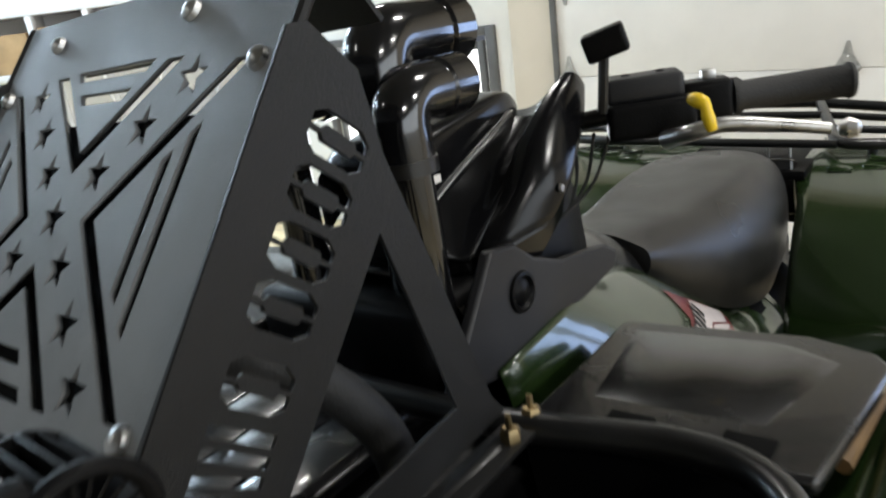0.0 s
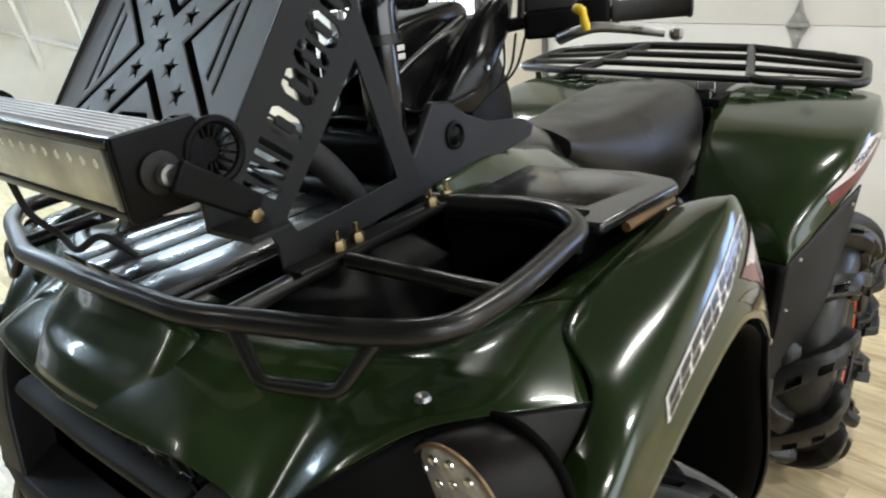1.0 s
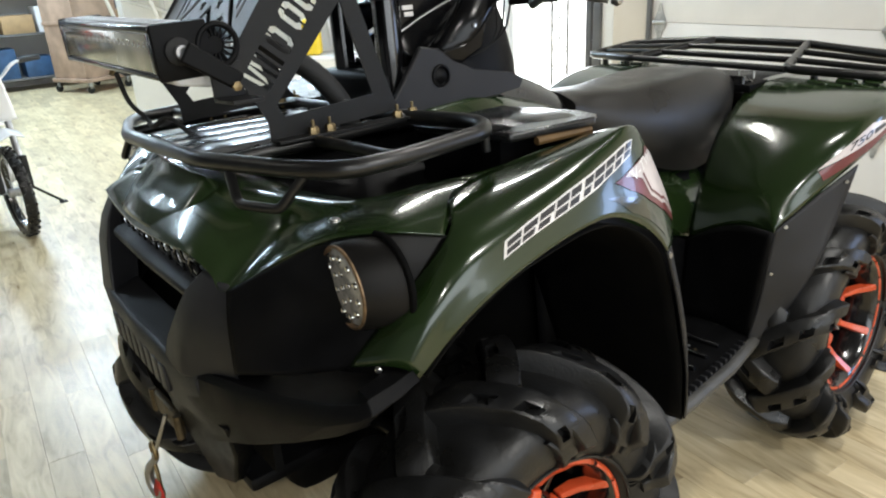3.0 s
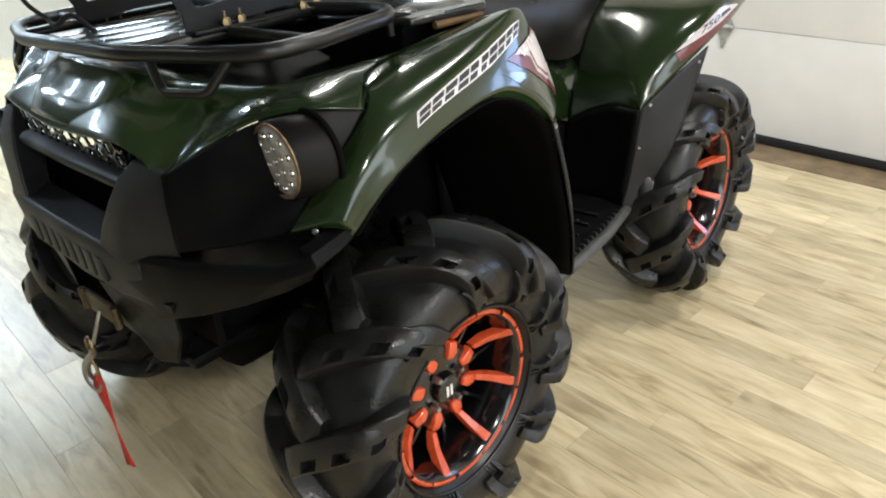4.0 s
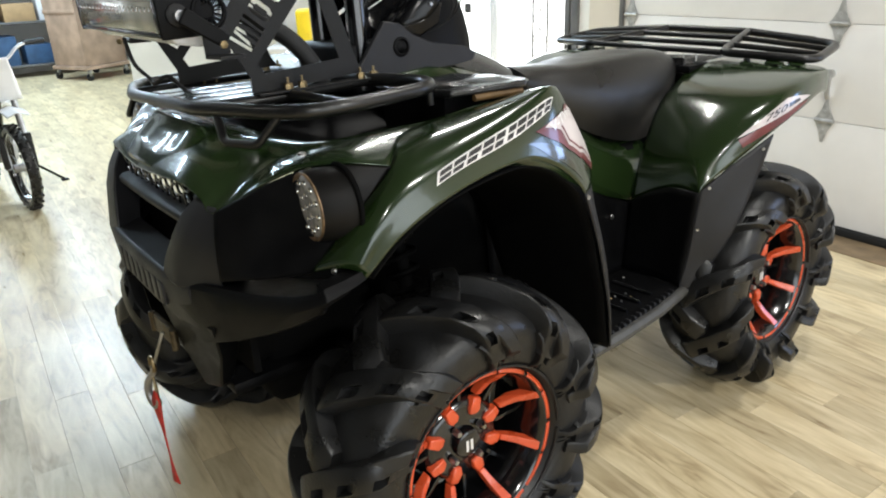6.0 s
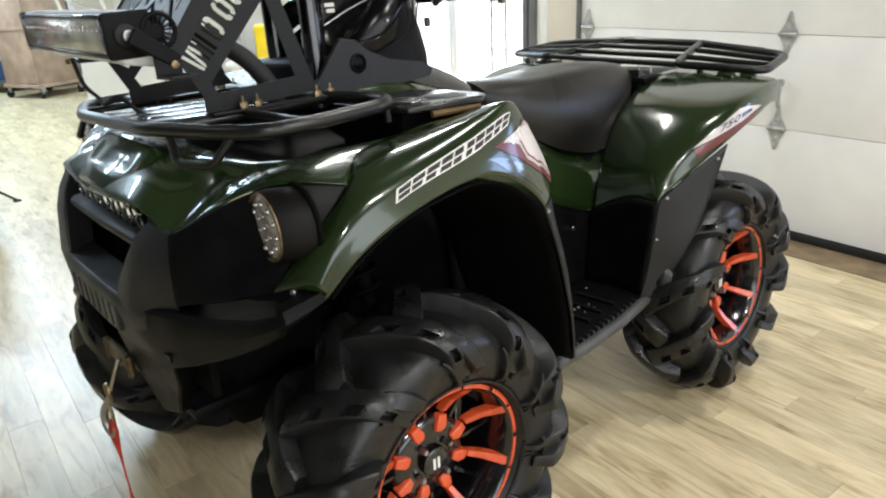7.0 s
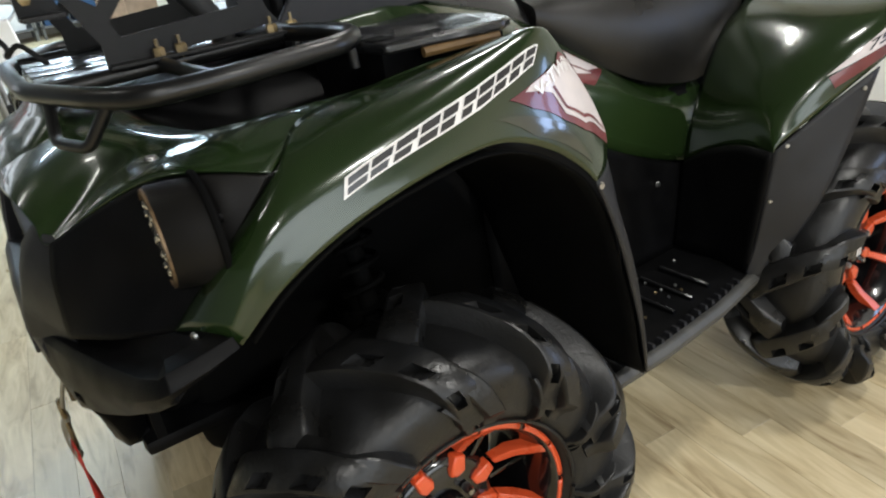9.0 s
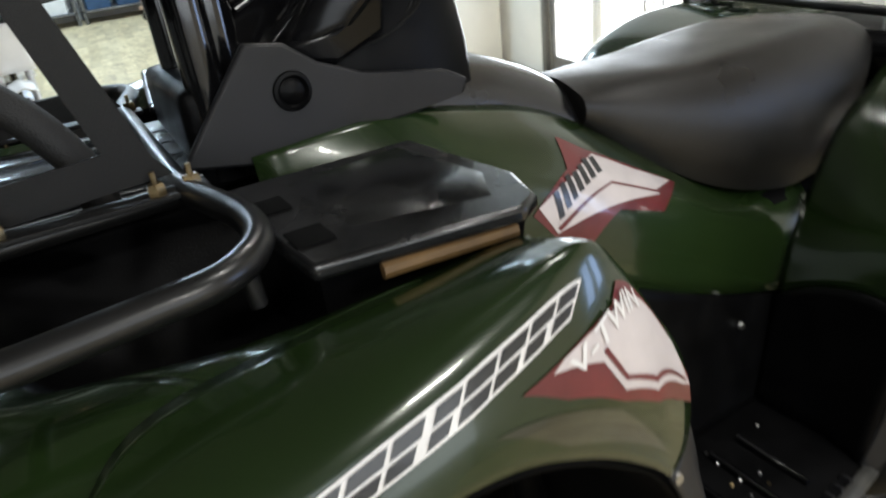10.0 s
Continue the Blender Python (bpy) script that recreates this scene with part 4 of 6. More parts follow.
        for r, u, wd, dp in ((.112, hub_x + .000, .0070, .02), (.146, hub_x + .020, .0085, .028), (.170, hub_x + .044, .0100, .030), (.188, lip - .004, .0115, .02)):
            rings.append([pt(u - dp, r, -wd * 1.2), pt(u, r, -wd), pt(u, r, wd), pt(u - dp, r, wd * 1.2)])
        part("spoke", moved(loft(rings), m), ORANGE, wh, "orange painted spoke", bevel=.002)
        rings = []
        for r, u, wd in ((.064, hub_x + .002, .011), (.080, hub_x + .007, .0175), (.106, hub_x + .003, .013)):
            rings.append([pt(u - .02, r, -wd), pt(u, r, -wd * .8), pt(u, r, wd * .8), pt(u - .02, r, wd)])
        part("spoke_root", moved(loft(rings), m), ORANGE, wh, "orange spoke root", bevel=.003)
        # dark ribs either side of the spoke
        b = a + math.pi / 8
        bm = box(hub_x - .05, hub_x - .012, .085, .17, -.005, .005, .002)
        part("dark_rib", moved(bm, m @ Matrix.Rotation(b, 4, "X")), GLOSS_BLACK, wh)
    cap = part("hub_cap", moved(turned([(hub_x, .036), (hub_x + .014, .034), (hub_x + .018, .028), (hub_x + .018, .0)], 32), m), GLOSS_BLACK, wh, "black hub cap with a pale mark")
    for k in range(2):
        part("cap_mark", moved(box(hub_x + .018, hub_x + .019, -.012 + .012 * k, -.005 + .012 * k, -.014, .014), m), WHITE_VINYL, cap)
    for k in range(4):
        a = 2 * math.pi * (k + .4) / 4
        part("lug_nut", moved(turned([(hub_x, .009), (hub_x + .014, .009), (hub_x + .020, .006), (hub_x + .020, 0)], 6), m @ pose(0, .05 * math.cos(a), .05 * math.sin(a))), STEEL, wh, "chrome lug nut")
    return wh


def front_rack(atv):
    rk = part("front_rack", sweep(rounded([(CX, -.356, 1.117), (CX + .198, -.354, 1.117), (.43, -.296, 1.116), (.508, -.255, 1.116), (.518, -.16, 1.118), (.506, .000, 1.124), (.462, .038, 1.126), (.40, .042, 1.127), (.27, .010, 1.128), (CX - .235, .010, 1.128), (2 * CX - .40, .042, 1.127), (2 * CX - .462, .038, 1.126), (2 * CX - .506, .000, 1.124), (2 * CX - .518, -.16, 1.118), (2 * CX - .508, -.255, 1.116), (2 * CX - .43, -.296, 1.116), (CX - .198, -.354, 1.117), (CX, -.356, 1.117)], .035, 6), .0135, 12), RACK, atv, "black tubular steel front rack")
    for x in (.285, 2 * CX - .285):
        part("rail", sweep([(x, -.332, 1.116), (x, .012, 1.126)], .011, 10), RACK, rk)
    for s in (1, -1):
        part("cross_tube", sweep([(CX + s * .27, -.180, 1.122), (CX + s * .472, -.166, 1.116)], .010, 10), RACK, rk)
        leg = rounded([(CX + s * .255, -.334, 1.110), (CX + s * .300, -.345, 1.060), (CX + s * .385, -.318, 1.060), (CX + s * .415, -.285, 1.110)], .014, 4)
        part("leg", sweep(leg, .008, 10), RACK, rk)
        part("leg", sweep(rounded([(CX + s * .455, .015, 1.118), (CX + s * .453, .018, 1.088)], .01), .007, 10), RACK, rk)
    return rk


def slatted_cover(atv):
    c = part("radiator_cover", lean(box(CX - .125, CX + .125, -.335, .09, 1.088, 1.100, .004), .25), GLOSS_BLACK, atv, "glossy black slatted cover between the rack rails")
    for k in range(4):
        x = CX - .118 + k * .060
        part("slat", lean(box(x, x + .056, -.333, .088, 1.098, 1.110, .0015), .25), SLAT, c)


def radiator_guard(atv):
    """Raised radiator housing with laser-cut plates."""
    GX = .065  # the guard sits off the middle
    xl, xr = .272, 2 * GX - .272
    foot = [(-.248, 1.128), (.008, 1.145), (-.006, 1.165), (-.076, 1.385), (-.084, 1.440), (-.116, 1.472), (-.131, 1.472), (-.298, 1.262), (-.292, 1.248), (-.248, 1.160)]
    # triangular window and the slots of the cut-out word
    window = [(-.230, 1.186), (-.219, 1.166), (-.048, 1.178), (-.093, 1.336)]
    d = Vector((-.128 + .303, 1.468 - 1.257)).normalized()
    n = Vector((d.y, -d.x))
    holes = [window]
    start = Vector((-.272, 1.232))
    half_h = .0245

    def cut(at, pts):
        """A hole round a point of the word's line: pts run along the line and across it."""
        o = start + d * at + n * .016
        holes.append([tuple(o + d * a + n * b) for a, b in pts])

    def bracket(at, w, sg):
        """One half of a rounded block, open towards its middle."""
        q = half_h
        cut(at, [(sg * .0014, -q), (sg * w * .30, -q), (sg * w * .5, -q * .62), (sg * w * .5, q * .62), (sg * w * .30, q), (sg * .0014, q), (sg * .0014, q * .60), (sg * w * .18, q * .50), (sg * w * .18, -q * .50), (sg * .0014, -q * .60)][::int(sg)])

    def stripe(at, w, lean):
        cut(at, [(-w / 2 - lean, -half_h), (w / 2 - lean, -half_h), (w / 2 + lean, half_h), (-w / 2 + lean, half_h)])

    for at, lean in ((.005, .002), (.016, -.002), (.027, .002)):
        stripe(at, .0065, lean)
    stripe(.040, .007, 0)
    stripe(.0525, .0075, 0)
    for at in (.0805, .1250, .1600, .1960, .2320):
        bracket(at, .029, 1)
        bracket(at, .029, -1)
    rg = None
    for x in (xl, xr):
        m = Matrix(((0, 0, 1, x), (1, 0, 0, 0), (0, 1, 0, 0), (0, 0, 0, 1)))
        bm = slab(foot, .004, holes, m)
        if rg is None:
            rg = part("radiator_guard", bm, POWDER, atv, "black powder-coated steel radiator guard with cut-out lettering shapes, stars and bars", flat=True)
        else:
            part("side_plate", bm, POWDER, rg, flat=True)
        s = 1 if x == xl else -1
        part("base_flange", box(min(x, x + s * .032), max(x, x + s * .032), -.248, .035, 1.128, 1.133, .001), POWDER, rg)
        for y in (-.181, -.150, -.013, .020):
            nut = part("stud", sweep([(x + s * .02, y, 1.12), (x + s * .02, y, 1.156)], .0028, 8), BRASS, rg, "yellow zinc stud and nut")
            part("nut", moved(turned([(0, .009), (.009, .009), (.012, .007), (.012, 0)], 6, "z"), pose(x + s * .02, y, 1.133)), BRASS, nut)
    # tilted face plate
    ex = Vector((1, 0, 0))
    ey = Vector((0, d.x, d.y))
    m = basis(Vector((GX - .004, -.292, 1.262)), ex, ey)
    w, h = .207, .328
    out = [(-w, 0), (w, 0), (w, h), (-w, h)]
    holes = []

    def bar(p, q, t):
        p, q = Vector(p), Vector(q)
        k = (q - p).normalized()
        o = Vector((-k.y, k.x)) * t / 2
        return [tuple(p + o), tuple(q + o), tuple(q - o), tuple(p - o)]

    cy = .1425
    # four V slots round the crossing bands, slots beside them, and stars along the bands
    for sx in (-1, 1):
        holes.append([(sx * .042, cy), (sx * .160, cy + .112), (sx * .178, cy + .112), (sx * .062, cy + .001), (sx * .178, cy - .112), (sx * .160, cy - .112)])
        for off, hl in ((.118, .044), (.139, .062)):
            holes.append([(sx * off, cy - hl), (sx * off, cy + hl), (sx * (off + .010), cy + hl + .008), (sx * (off + .010), cy - hl - .008)])
    for sy in (-1, 1):
        holes.append([(0, cy + sy * .034), (.098, cy + sy * .122), (.076, cy + sy * .122), (0, cy + sy * .052), (-.076, cy + sy * .122), (-.098, cy + sy * .122)])
        holes.append([(-.040, cy + sy * .102), (.040, cy + sy * .102), (.031, cy + sy * .092), (-.031, cy + sy * .092)])
        holes.append([(-.060, cy + sy * .124), (.060, cy + sy * .124), (.051, cy + sy * .114), (-.051, cy + sy * .114)])

    def star(x, y, r):
        return [(x + (r if k % 2 == 0 else r * .4) * math.sin(math.pi * k / 5), y + (r if k % 2 == 0 else r * .4) * math.cos(math.pi * k / 5)) for k in range(10)]

    holes.append(star(0, cy, .0185))
    for sx in (-1, 1):
        for sy in (-1, 1):
            for k in (1, 2, 3):
                holes.append(star(sx * k * .0385, cy + sy * k * .0345, .0180))
    part("face_plate", slab(out, .004, holes, m), LIT_DUSTY, rg, "black face plate with cut-out stars and bars", flat=True)
    m2 = m @ pose(0, 0, -.022)
    core = slab([(-w, 0), (w, 0), (w, .228), (-w, .228)], .014, [], m2)
    part("core", core, LINER, rg, "dark radiator core")
    # folded edges and dome bolts
    for sx in (-1, 1):
        part("fold", sweep([m @ Vector((sx * w, 0, 0)), m @ Vector((sx * w, h, 0))], .0045, 8), POWDER, rg)
        for yy in (.026, .250):
            part("dome_bolt", moved(turned([(0, .0085), (.004, .0075), (.0065, .004), (.007, 0)], 14, "z"), m @ pose(sx * (w - .022), yy, .002)), STEEL, rg, "dull zinc dome bolt")
    for bx in (.085, -.125):
        part("dome_bolt", moved(turned([(0, .0085), (.004, .0075), (.0065, .004), (.007, 0)], 14, "z"), m @ pose(bx, .300, .002)), STEEL, rg, "dull zinc dome bolt")
    part("top_plate", slab([(-w, 0), (w, 0), (w, .06), (-w, .06)], .004, [], basis(m @ Vector((0, h, 0)), (1, 0, 0), (0, .6, -.8))), POWDER, rg)


def light_bar(atv):
    # flat-bottomed finned housing; local y points out of the lens
    L = .262
    m = basis(Vector((CX + .010, -.372, 1.297)), (1, 0, -.042), (0, -1, -.04))
    sec = [(-.030, -.034), (.036, -.036), (.040, -.030), (.040, .030), (.036, .036), (-.010, .037), (-.034, .026), (-.040, 0), (-.036, -.024)]
    bm = loft([[(x, a, -b) for a, b in sec] for x in (-L, L)])
    lb = part("light_bar", moved(bm, m), BAR_ALU, atv, "straight LED light bar with a finned aluminium housing", bevel=.002)
    part("lens", moved(box(-L + .012, L - .012, .040, .0425, -.026, .026, .001), m), BAR_LENS, lb, "clear lens over two rows of LEDs")
    for k in range(20):
        x = -L + .03 + k * (2 * L - .06) / 19
        part("led_cup", moved(turned([(.0424, .0), (.0428, .003), (.0429, .0045), (.0424, .005)], 10, "y"), m @ pose(x, 0, -.012)), LED_CHIP, lb)
    for k in range(6):
        y = -.006 + k * .007
        part("top_rib", moved(box(-L + .002, L - .002, y, y + .0025, -.0395, -.035, .0008), m), BAR_ALU, lb)
    under = [[(x, .026, .035), (x, -.034, .034), (x, -.062, .050), (x, -.040, .062), (x, .006, .052)] for x in (-L + .03, L - .03)]
    part("under_shell", moved(loft(under), m), BAR_ALU, lb, "silver underside of the light bar", bevel=.004)
    for s in (-1, 1):
        part("bezel", moved(box(min(s * L, s * (L - .014)), max(s * L, s * (L - .014)), .036, .044, -.028, .028, .002), m), GLOSS_BLACK, lb)
    part("bezel", moved(box(-L, L, .036, .044, .028, .036, .002), m), GLOSS_BLACK, lb)
    part("bezel", moved(box(-L, L, .036, .044, -.036, -.028, .002), m), GLOSS_BLACK, lb)
    for s in (-1, 1):
        part("end_cap", moved(box(min(s * L, s * (L + .012)), max(s * L, s * (L + .012)), -.036, .044, -.039, .039, .006), m), BLACK_PLASTIC, lb, "black end cap")
        ring = [(s * (L + .010), -.046 + .029 * math.cos(2 * math.pi * k / 28), -.001 + .029 * math.sin(2 * math.pi * k / 28)) for k in range(28)]
        part("end_ring", moved(sweep(ring, .0045, 8, closed=True), m), BLACK_PLASTIC, lb, "black round end ring")
        # ribbed round heat sink behind the end cap
        hub = basis(m @ Vector((s * (L - .05), -.046, -.001)), (s, 0, 0), (0, 1, 0))
        part("heat_sink", moved(turned([(0, 0), (.0, .028), (.003, .028), (.004, .016), (.048, .016), (.050, .014), (.050, 0)], 20), hub), BLACK_PLASTIC, lb)
        for k in range(18):
            u = 2 * math.pi * k / 18
            fin = box(min(s * (L - .05), s * (L + .004)), max(s * (L - .05), s * (L + .004)), .012, .028, -.0011, .0011, .0004)
            part("fin", moved(fin, m @ Matrix.Translation((0, -.046, -.001)) @ Matrix.Rotation(u, 4, "X")), BLACK_PLASTIC, lb)
        pv = m @ Vector((s * (L + .03), .012, 0))
        part("pivot", moved(turned([(0, .019), (.008, .019), (.010, .015), (.010, 0)], 24), basis(m @ Vector((s * (L + .010), .012, 0)), (s, 0, 0), (0, 1, 0))), POWDER, lb)
        part("socket_bolt", moved(turned([(-.006, .0095), (.003, .0095), (.003, .0055), (-.002, .005), (-.002, 0)], 14), basis(pv, (s, 0, 0), (0, 1, 0))), ALU, lb, "bright socket head bolt")
        # swing arm down to the guard bracket
        a, b = Vector((.346, -.385, 1.285)), Vector((.352, -.316, 1.236))
        rings = []
        for p, wd in ((a, .015), (a.lerp(b, .5), .014), (b, .013)):
            k = (b - a).normalized()
            o = Vector((0, -k.z, k.y)) * wd
            rings.append([p + o + Vector((.004, 0, 0)), p - o + Vector((.004, 0, 0)), p - o - Vector((.004, 0, 0)), p + o - Vector((.004, 0, 0))])
        bm = loft(rings)
        bk = box(.285, .357, -.334, -.286, 1.206, 1.212, .001)
        join(bk, box(.285, .291, -.334, -.286, 1.206, 1.262, .001))
        if s < 0:
            bm, bk = mirror(bm), mirror(bk)
        part("arm", bm, BLACK_PLASTIC, lb, "black pivot arm", bevel=.003)
        part("bracket", bk, POWDER, lb)
        bx = .361 if s > 0 else 2 * CX - .361
        part("bracket_bolt", moved(turned([(0, .007), (.005, .007), (.006, .004), (.006, 0)], 6), basis(Vector((bx - s * .004, -.325, 1.232)), (s, 0, 0), (0, 1, 0))), BRASS, lb)
    part("power_lead", sweep(catmull([(-.06, -.375, 1.245), (-.075, -.36, 1.19), (-.04, -.345, 1.16), (.01, -.35, 1.15), (.04, -.33, 1.165), (.05, -.30, 1.13)], 24), .0045, 8), GRIP, lb, "black power lead")


def snorkels(atv):
    """Air intake risers behind the radiator guard."""
    for x, y, z, mouth, r in ((.150, .080, 1.400, .172, .028), (.104, .112, 1.452, .235, .035), (-.03, .085, 1.405, .18, .028)):
        sn = part("snorkel", sweep([(x, y, 1.09), (x, y, z - .058)], r * .80, 20), GLOSS_BLACK, atv, "glossy black plastic intake riser pipe")
        part("elbow", sweep(rounded([(x, y, z - .062), (x, y, z), (x, mouth - .030, z)], .045, 9), r, 22), GLOSS_BLACK, sn, "glossy black pipe elbow")
        part("coupling", sweep([(x, mouth - .036, z), (x, mouth - .033, z), (x, mouth, z), (x, mouth + .002, z), (x, mouth + .002, z), (x, mouth - .02, z)], [r, r * 1.10, r * 1.10, r * 1.04, r * .90, r * .88], 22), GLOSS_BLACK, sn, "black pipe coupling")
        part("clamp", sweep([(x, y, z - .070), (x, y, z - .056)], r * 1.06, 20), RACK, sn)
    part("radiator_hose", sweep(catmull([(.21, -.06, 1.11), (.20, -.07, 1.16), (.185, -.11, 1.22), (.16, -.17, 1.265), (.12, -.20, 1.29)], 20), .019, 14), GRIP, atv, "black rubber radiator hose")
    part("snorkel_box", box(-.10, .165, .045, .16, 1.08, 1.20, .02, 3), BLACK_PLASTIC, atv)


TANK = fine([
    [(.205, .10, 1.120), (.215, .10, 1.08), (.225, .10, 1.02), (.22, .10, .95)],
    [(.195, .28, 1.126), (.222, .28, 1.085), (.25, .30, 1.02), (.26, .30, .90)],
    [(.150, .42, 1.096), (.215, .43, 1.050), (.265, .44, .985), (.285, .45, .85)],
    [(.135, .55, 1.056), (.212, .56, 1.008), (.266, .57, .935), (.285, .58, .80)],
    [(.135, .70, .965), (.195, .72, .925), (.248, .74, .855), (.265, .74, .72)],
    [(.135, .85, .865), (.185, .86, .845), (.236, .87, .785), (.250, .88, .66)],
    [(.140, .97, .815), (.180, .98, .800), (.232, .99, .735), (.240, 1.0, .62)],
    [(.150, 1.10, .810), (.185, 1.10, .795), (.232, 1.09, .730), (.238, 1.08, .60)],
], 30, 14)


def tank_area(atv):
    # side cover plates with round boss
    prof = [(.025, 1.122), (.055, 1.160), (.120, 1.240), (.165, 1.232), (.200, 1.205), (.255, 1.182), (.362, 1.163), (.392, 1.146), (.384, 1.128), (.30, 1.118), (.10, 1.108)]
    m = Matrix(((0, 0, 1, .193), (1, 0, 0, 0), (0, 1, 0, 0), (0, 0, 0, 1)))
    a, b = both("tank_side_cover", slab(prof, .014, [], m), GREY_PLASTIC, atv, "dark grey plastic side cover with a round boss", bevel=.004)
    for v in b.data.vertices:
        v.co.z -= .035
    for s, o in ((1, a), (-1, b)):
        x = .2005 if s > 0 else 2 * CX - .2005
        part("boss", moved(turned([(0, .023), (.003, .022), (.004, .018), (.000, .015), (.003, .011), (.004, 0)], 24), basis(Vector((x, .163, 1.180 if s > 0 else 1.160)), (s, 0, 0), (0, 1, 0))), BLACK_PLASTIC, o, "round black boss")
    # black centre cover running from the handlebar to the saddle
    rows = []
    for y, w, z, dz in ((.10, .15, 1.215, .03), (.20, .152, 1.205, .035), (.30, .142, 1.190, .040), (.40, .122, 1.170, .042), (.50, .108, 1.140, .044), (.58, .100, 1.106, .046), (.625, .100, 1.080, .050)):
        rows.append([(CX + w, y, z - dz - .04), (CX + w * .86, y, z - dz), (CX + w * .50, y, z - dz * .25), (CX, y, z), (CX - w * .50, y, z - dz * .25), (CX - w * .86, y, z - dz), (CX - w, y, z - dz - .04)])
    part("tank_cover", grid(fine(rows, 24, 24)), SATIN_BLACK, atv, "smooth dark grey fuel tank cover", solid=.004)
    part("fuel_cap", moved(turned([(0, .04), (.02, .038), (.026, .03), (.026, 0)], 24, "z"), pose(CX, .30, 1.16)), BLACK_PLASTIC, atv)
    # green tank sides under it
    g = TANK
    a, b = both("tank_side", grid(g), GREEN, atv, "green tank side panel", solid=.004)
    part("maroon_panel", patch(g, [(.39, .265), (.432, .335), (.50, .375), (.598, .400), (.518, .665), (.436, .690), (.365, .835), (.315, .86), (.268, .745), (.365, .50)], .0013), MAROON_VINYL, a, "maroon sticker panel", fix=False)
    part("pale_panel", patch(g, [(.280, .715), (.37, .535), (.437, .365), (.505, .405), (.582, .412), (.522, .570), (.432, .575), (.302, .805)], .0022), PALE_VINYL, a, "pale sticker panel with plain dark bars", fix=False)
    ln = decal(g, [(.303, .785), (.440, .545), (.437, .560), (.308, .795)], .0030, 8, 1)
    decal(g, [(.440, .545), (.520, .545), (.525, .560), (.437, .560)], .0030, 6, 1, ln)
    decal(g, [(.520, .545), (.572, .435), (.577, .440), (.525, .560)], .0030, 6, 1, ln)
    part("dark_line", ln, MAROON_VINYL, a, fix=False)
    k = 6 / 7
    for q in range(7):
        u = .362 + q * .0215
        v = .755 - q * .041
        part("dark_bar", decal(g, [(u * k, v), ((u + .014) * k, v - .02), ((u + .016) * k, v - .125 - .008 * (q % 3)), ((u + .002) * k, v - .105 - .008 * (q % 3))], .0032, 2, 2), BLACK_VINYL, a, fix=False)
    # saddle
    rows = []
    for y, w, z, lo in ((.632, .100, 1.076, 1.004), (.68, .110, 1.072, .972), (.76, .136, 1.068, .915), (.86, .162, 1.062, .856), (.96, .178, 1.066, .820), (1.06, .184, 1.070, .803), (1.16, .179, 1.072, .818), (1.24, .162, 1.068, .876), (1.30, .135, 1.060, .940), (1.35, .102, 1.046, .980), (1.38, .065, 1.024, .995)):
        drop = z - lo
        rows.append([(CX - w * .9, y, lo), (CX - w * 1.02, y, lo + drop * .3), (CX - w * .98, y, lo + drop * .65), (CX - w * .72, y, z - .012), (CX - w * .3, y, z), (CX + w * .3, y, z), (CX + w * .72, y, z - .012), (CX + w * .98, y, lo + drop * .65), (CX + w * 1.02, y, lo + drop * .3), (CX + w * .9, y, lo)])
    g2 = fine(rows, 40, 36)
    bm = grid(g2)
    vs = [bm.verts.new(tuple(p)) for p in g2[0]]
    bm.faces.new(vs)
    vs = [bm.verts.new(tuple(p)) for p in g2[-1]]
    bm.faces.new(vs)
    bmesh.ops.remove_doubles(bm, verts=bm.verts, dist=1e-5)
    part("saddle", bm, VINYL, atv, "black vinyl saddle")
    part("saddle_base", box(CX - .11, CX + .11, .70, 1.28, .80, .88, .02), BLACK_PLASTIC, atv)
    part("rear_frame", box(CX - .13, CX + .13, .93, 1.42, .55, .84, .03, 3), BLACK_PLASTIC, atv)
    part("saddle_latch_panel", loft([[(CX - .17, y, z0), (CX + .17, y, z0), (CX + .16, y, z1), (CX - .16, y, z1)] for y, z0, z1 in ((1.31, .90, 1.035), (1.335, .90, 1.03), (1.40, .92, 1.0))]), GLOSS_BLACK, atv, "glossy black panel behind the saddle", bevel=.006)


def storage_lid(atv):
    # hinged lid of the front storage box
    out = [(.262, .040), (.500, .060), (.524, .245), (.508, .268), (.446, .286), (.262, .268)]
    bm = slab(out, .016, [], pose(0, 0, 1.102))
    a, b = both("storage_lid", bm, SATIN_BLACK, atv, "black plastic storage box lid", bevel=.005)
    raised = [(.300, .100), (.455, .108), (.490, .240), (.430, .268), (.280, .250)]
    rings = [[(x, y, 1.108) for x, y in raised], [(.37 + (x - .37) * .80, .19 + (y - .19) * .74, 1.1155) for x, y in raised]]
    both("lid_top", loft(rings), SATIN_BLACK, a, bevel=.006)
    for o in list(a.children):
        if o.name.startswith("lid_top") and o.data.vertices[0].co.x < CX:
            o.parent = b
    # raised near-black blocks; the notches' shade is put into their colour
    for x, y in ((.350, .066), (.446, .072)):
        part("hinge_notch", box(x - .020, x + .020, y - .010, y + .024, 1.1075, 1.1122, .001), LINER, a, "near-black block for the shaded hinge notch")
    part("seal_strip", sweep([(.506, .115, 1.088), (.516, .238, 1.088)], .007, 8), TAN, a, "tan seal strip under the lid edge")
    both("storage_box", loft([[(.25, .06, 1.09), (.46, .075, 1.09), (.50, .26, 1.09), (.25, .27, 1.09)], [(.26, .07, .93), (.44, .085, .93), (.47, .25, .93), (.26, .26, .93)]]), BLACK_PLASTIC, atv, "black storage box")


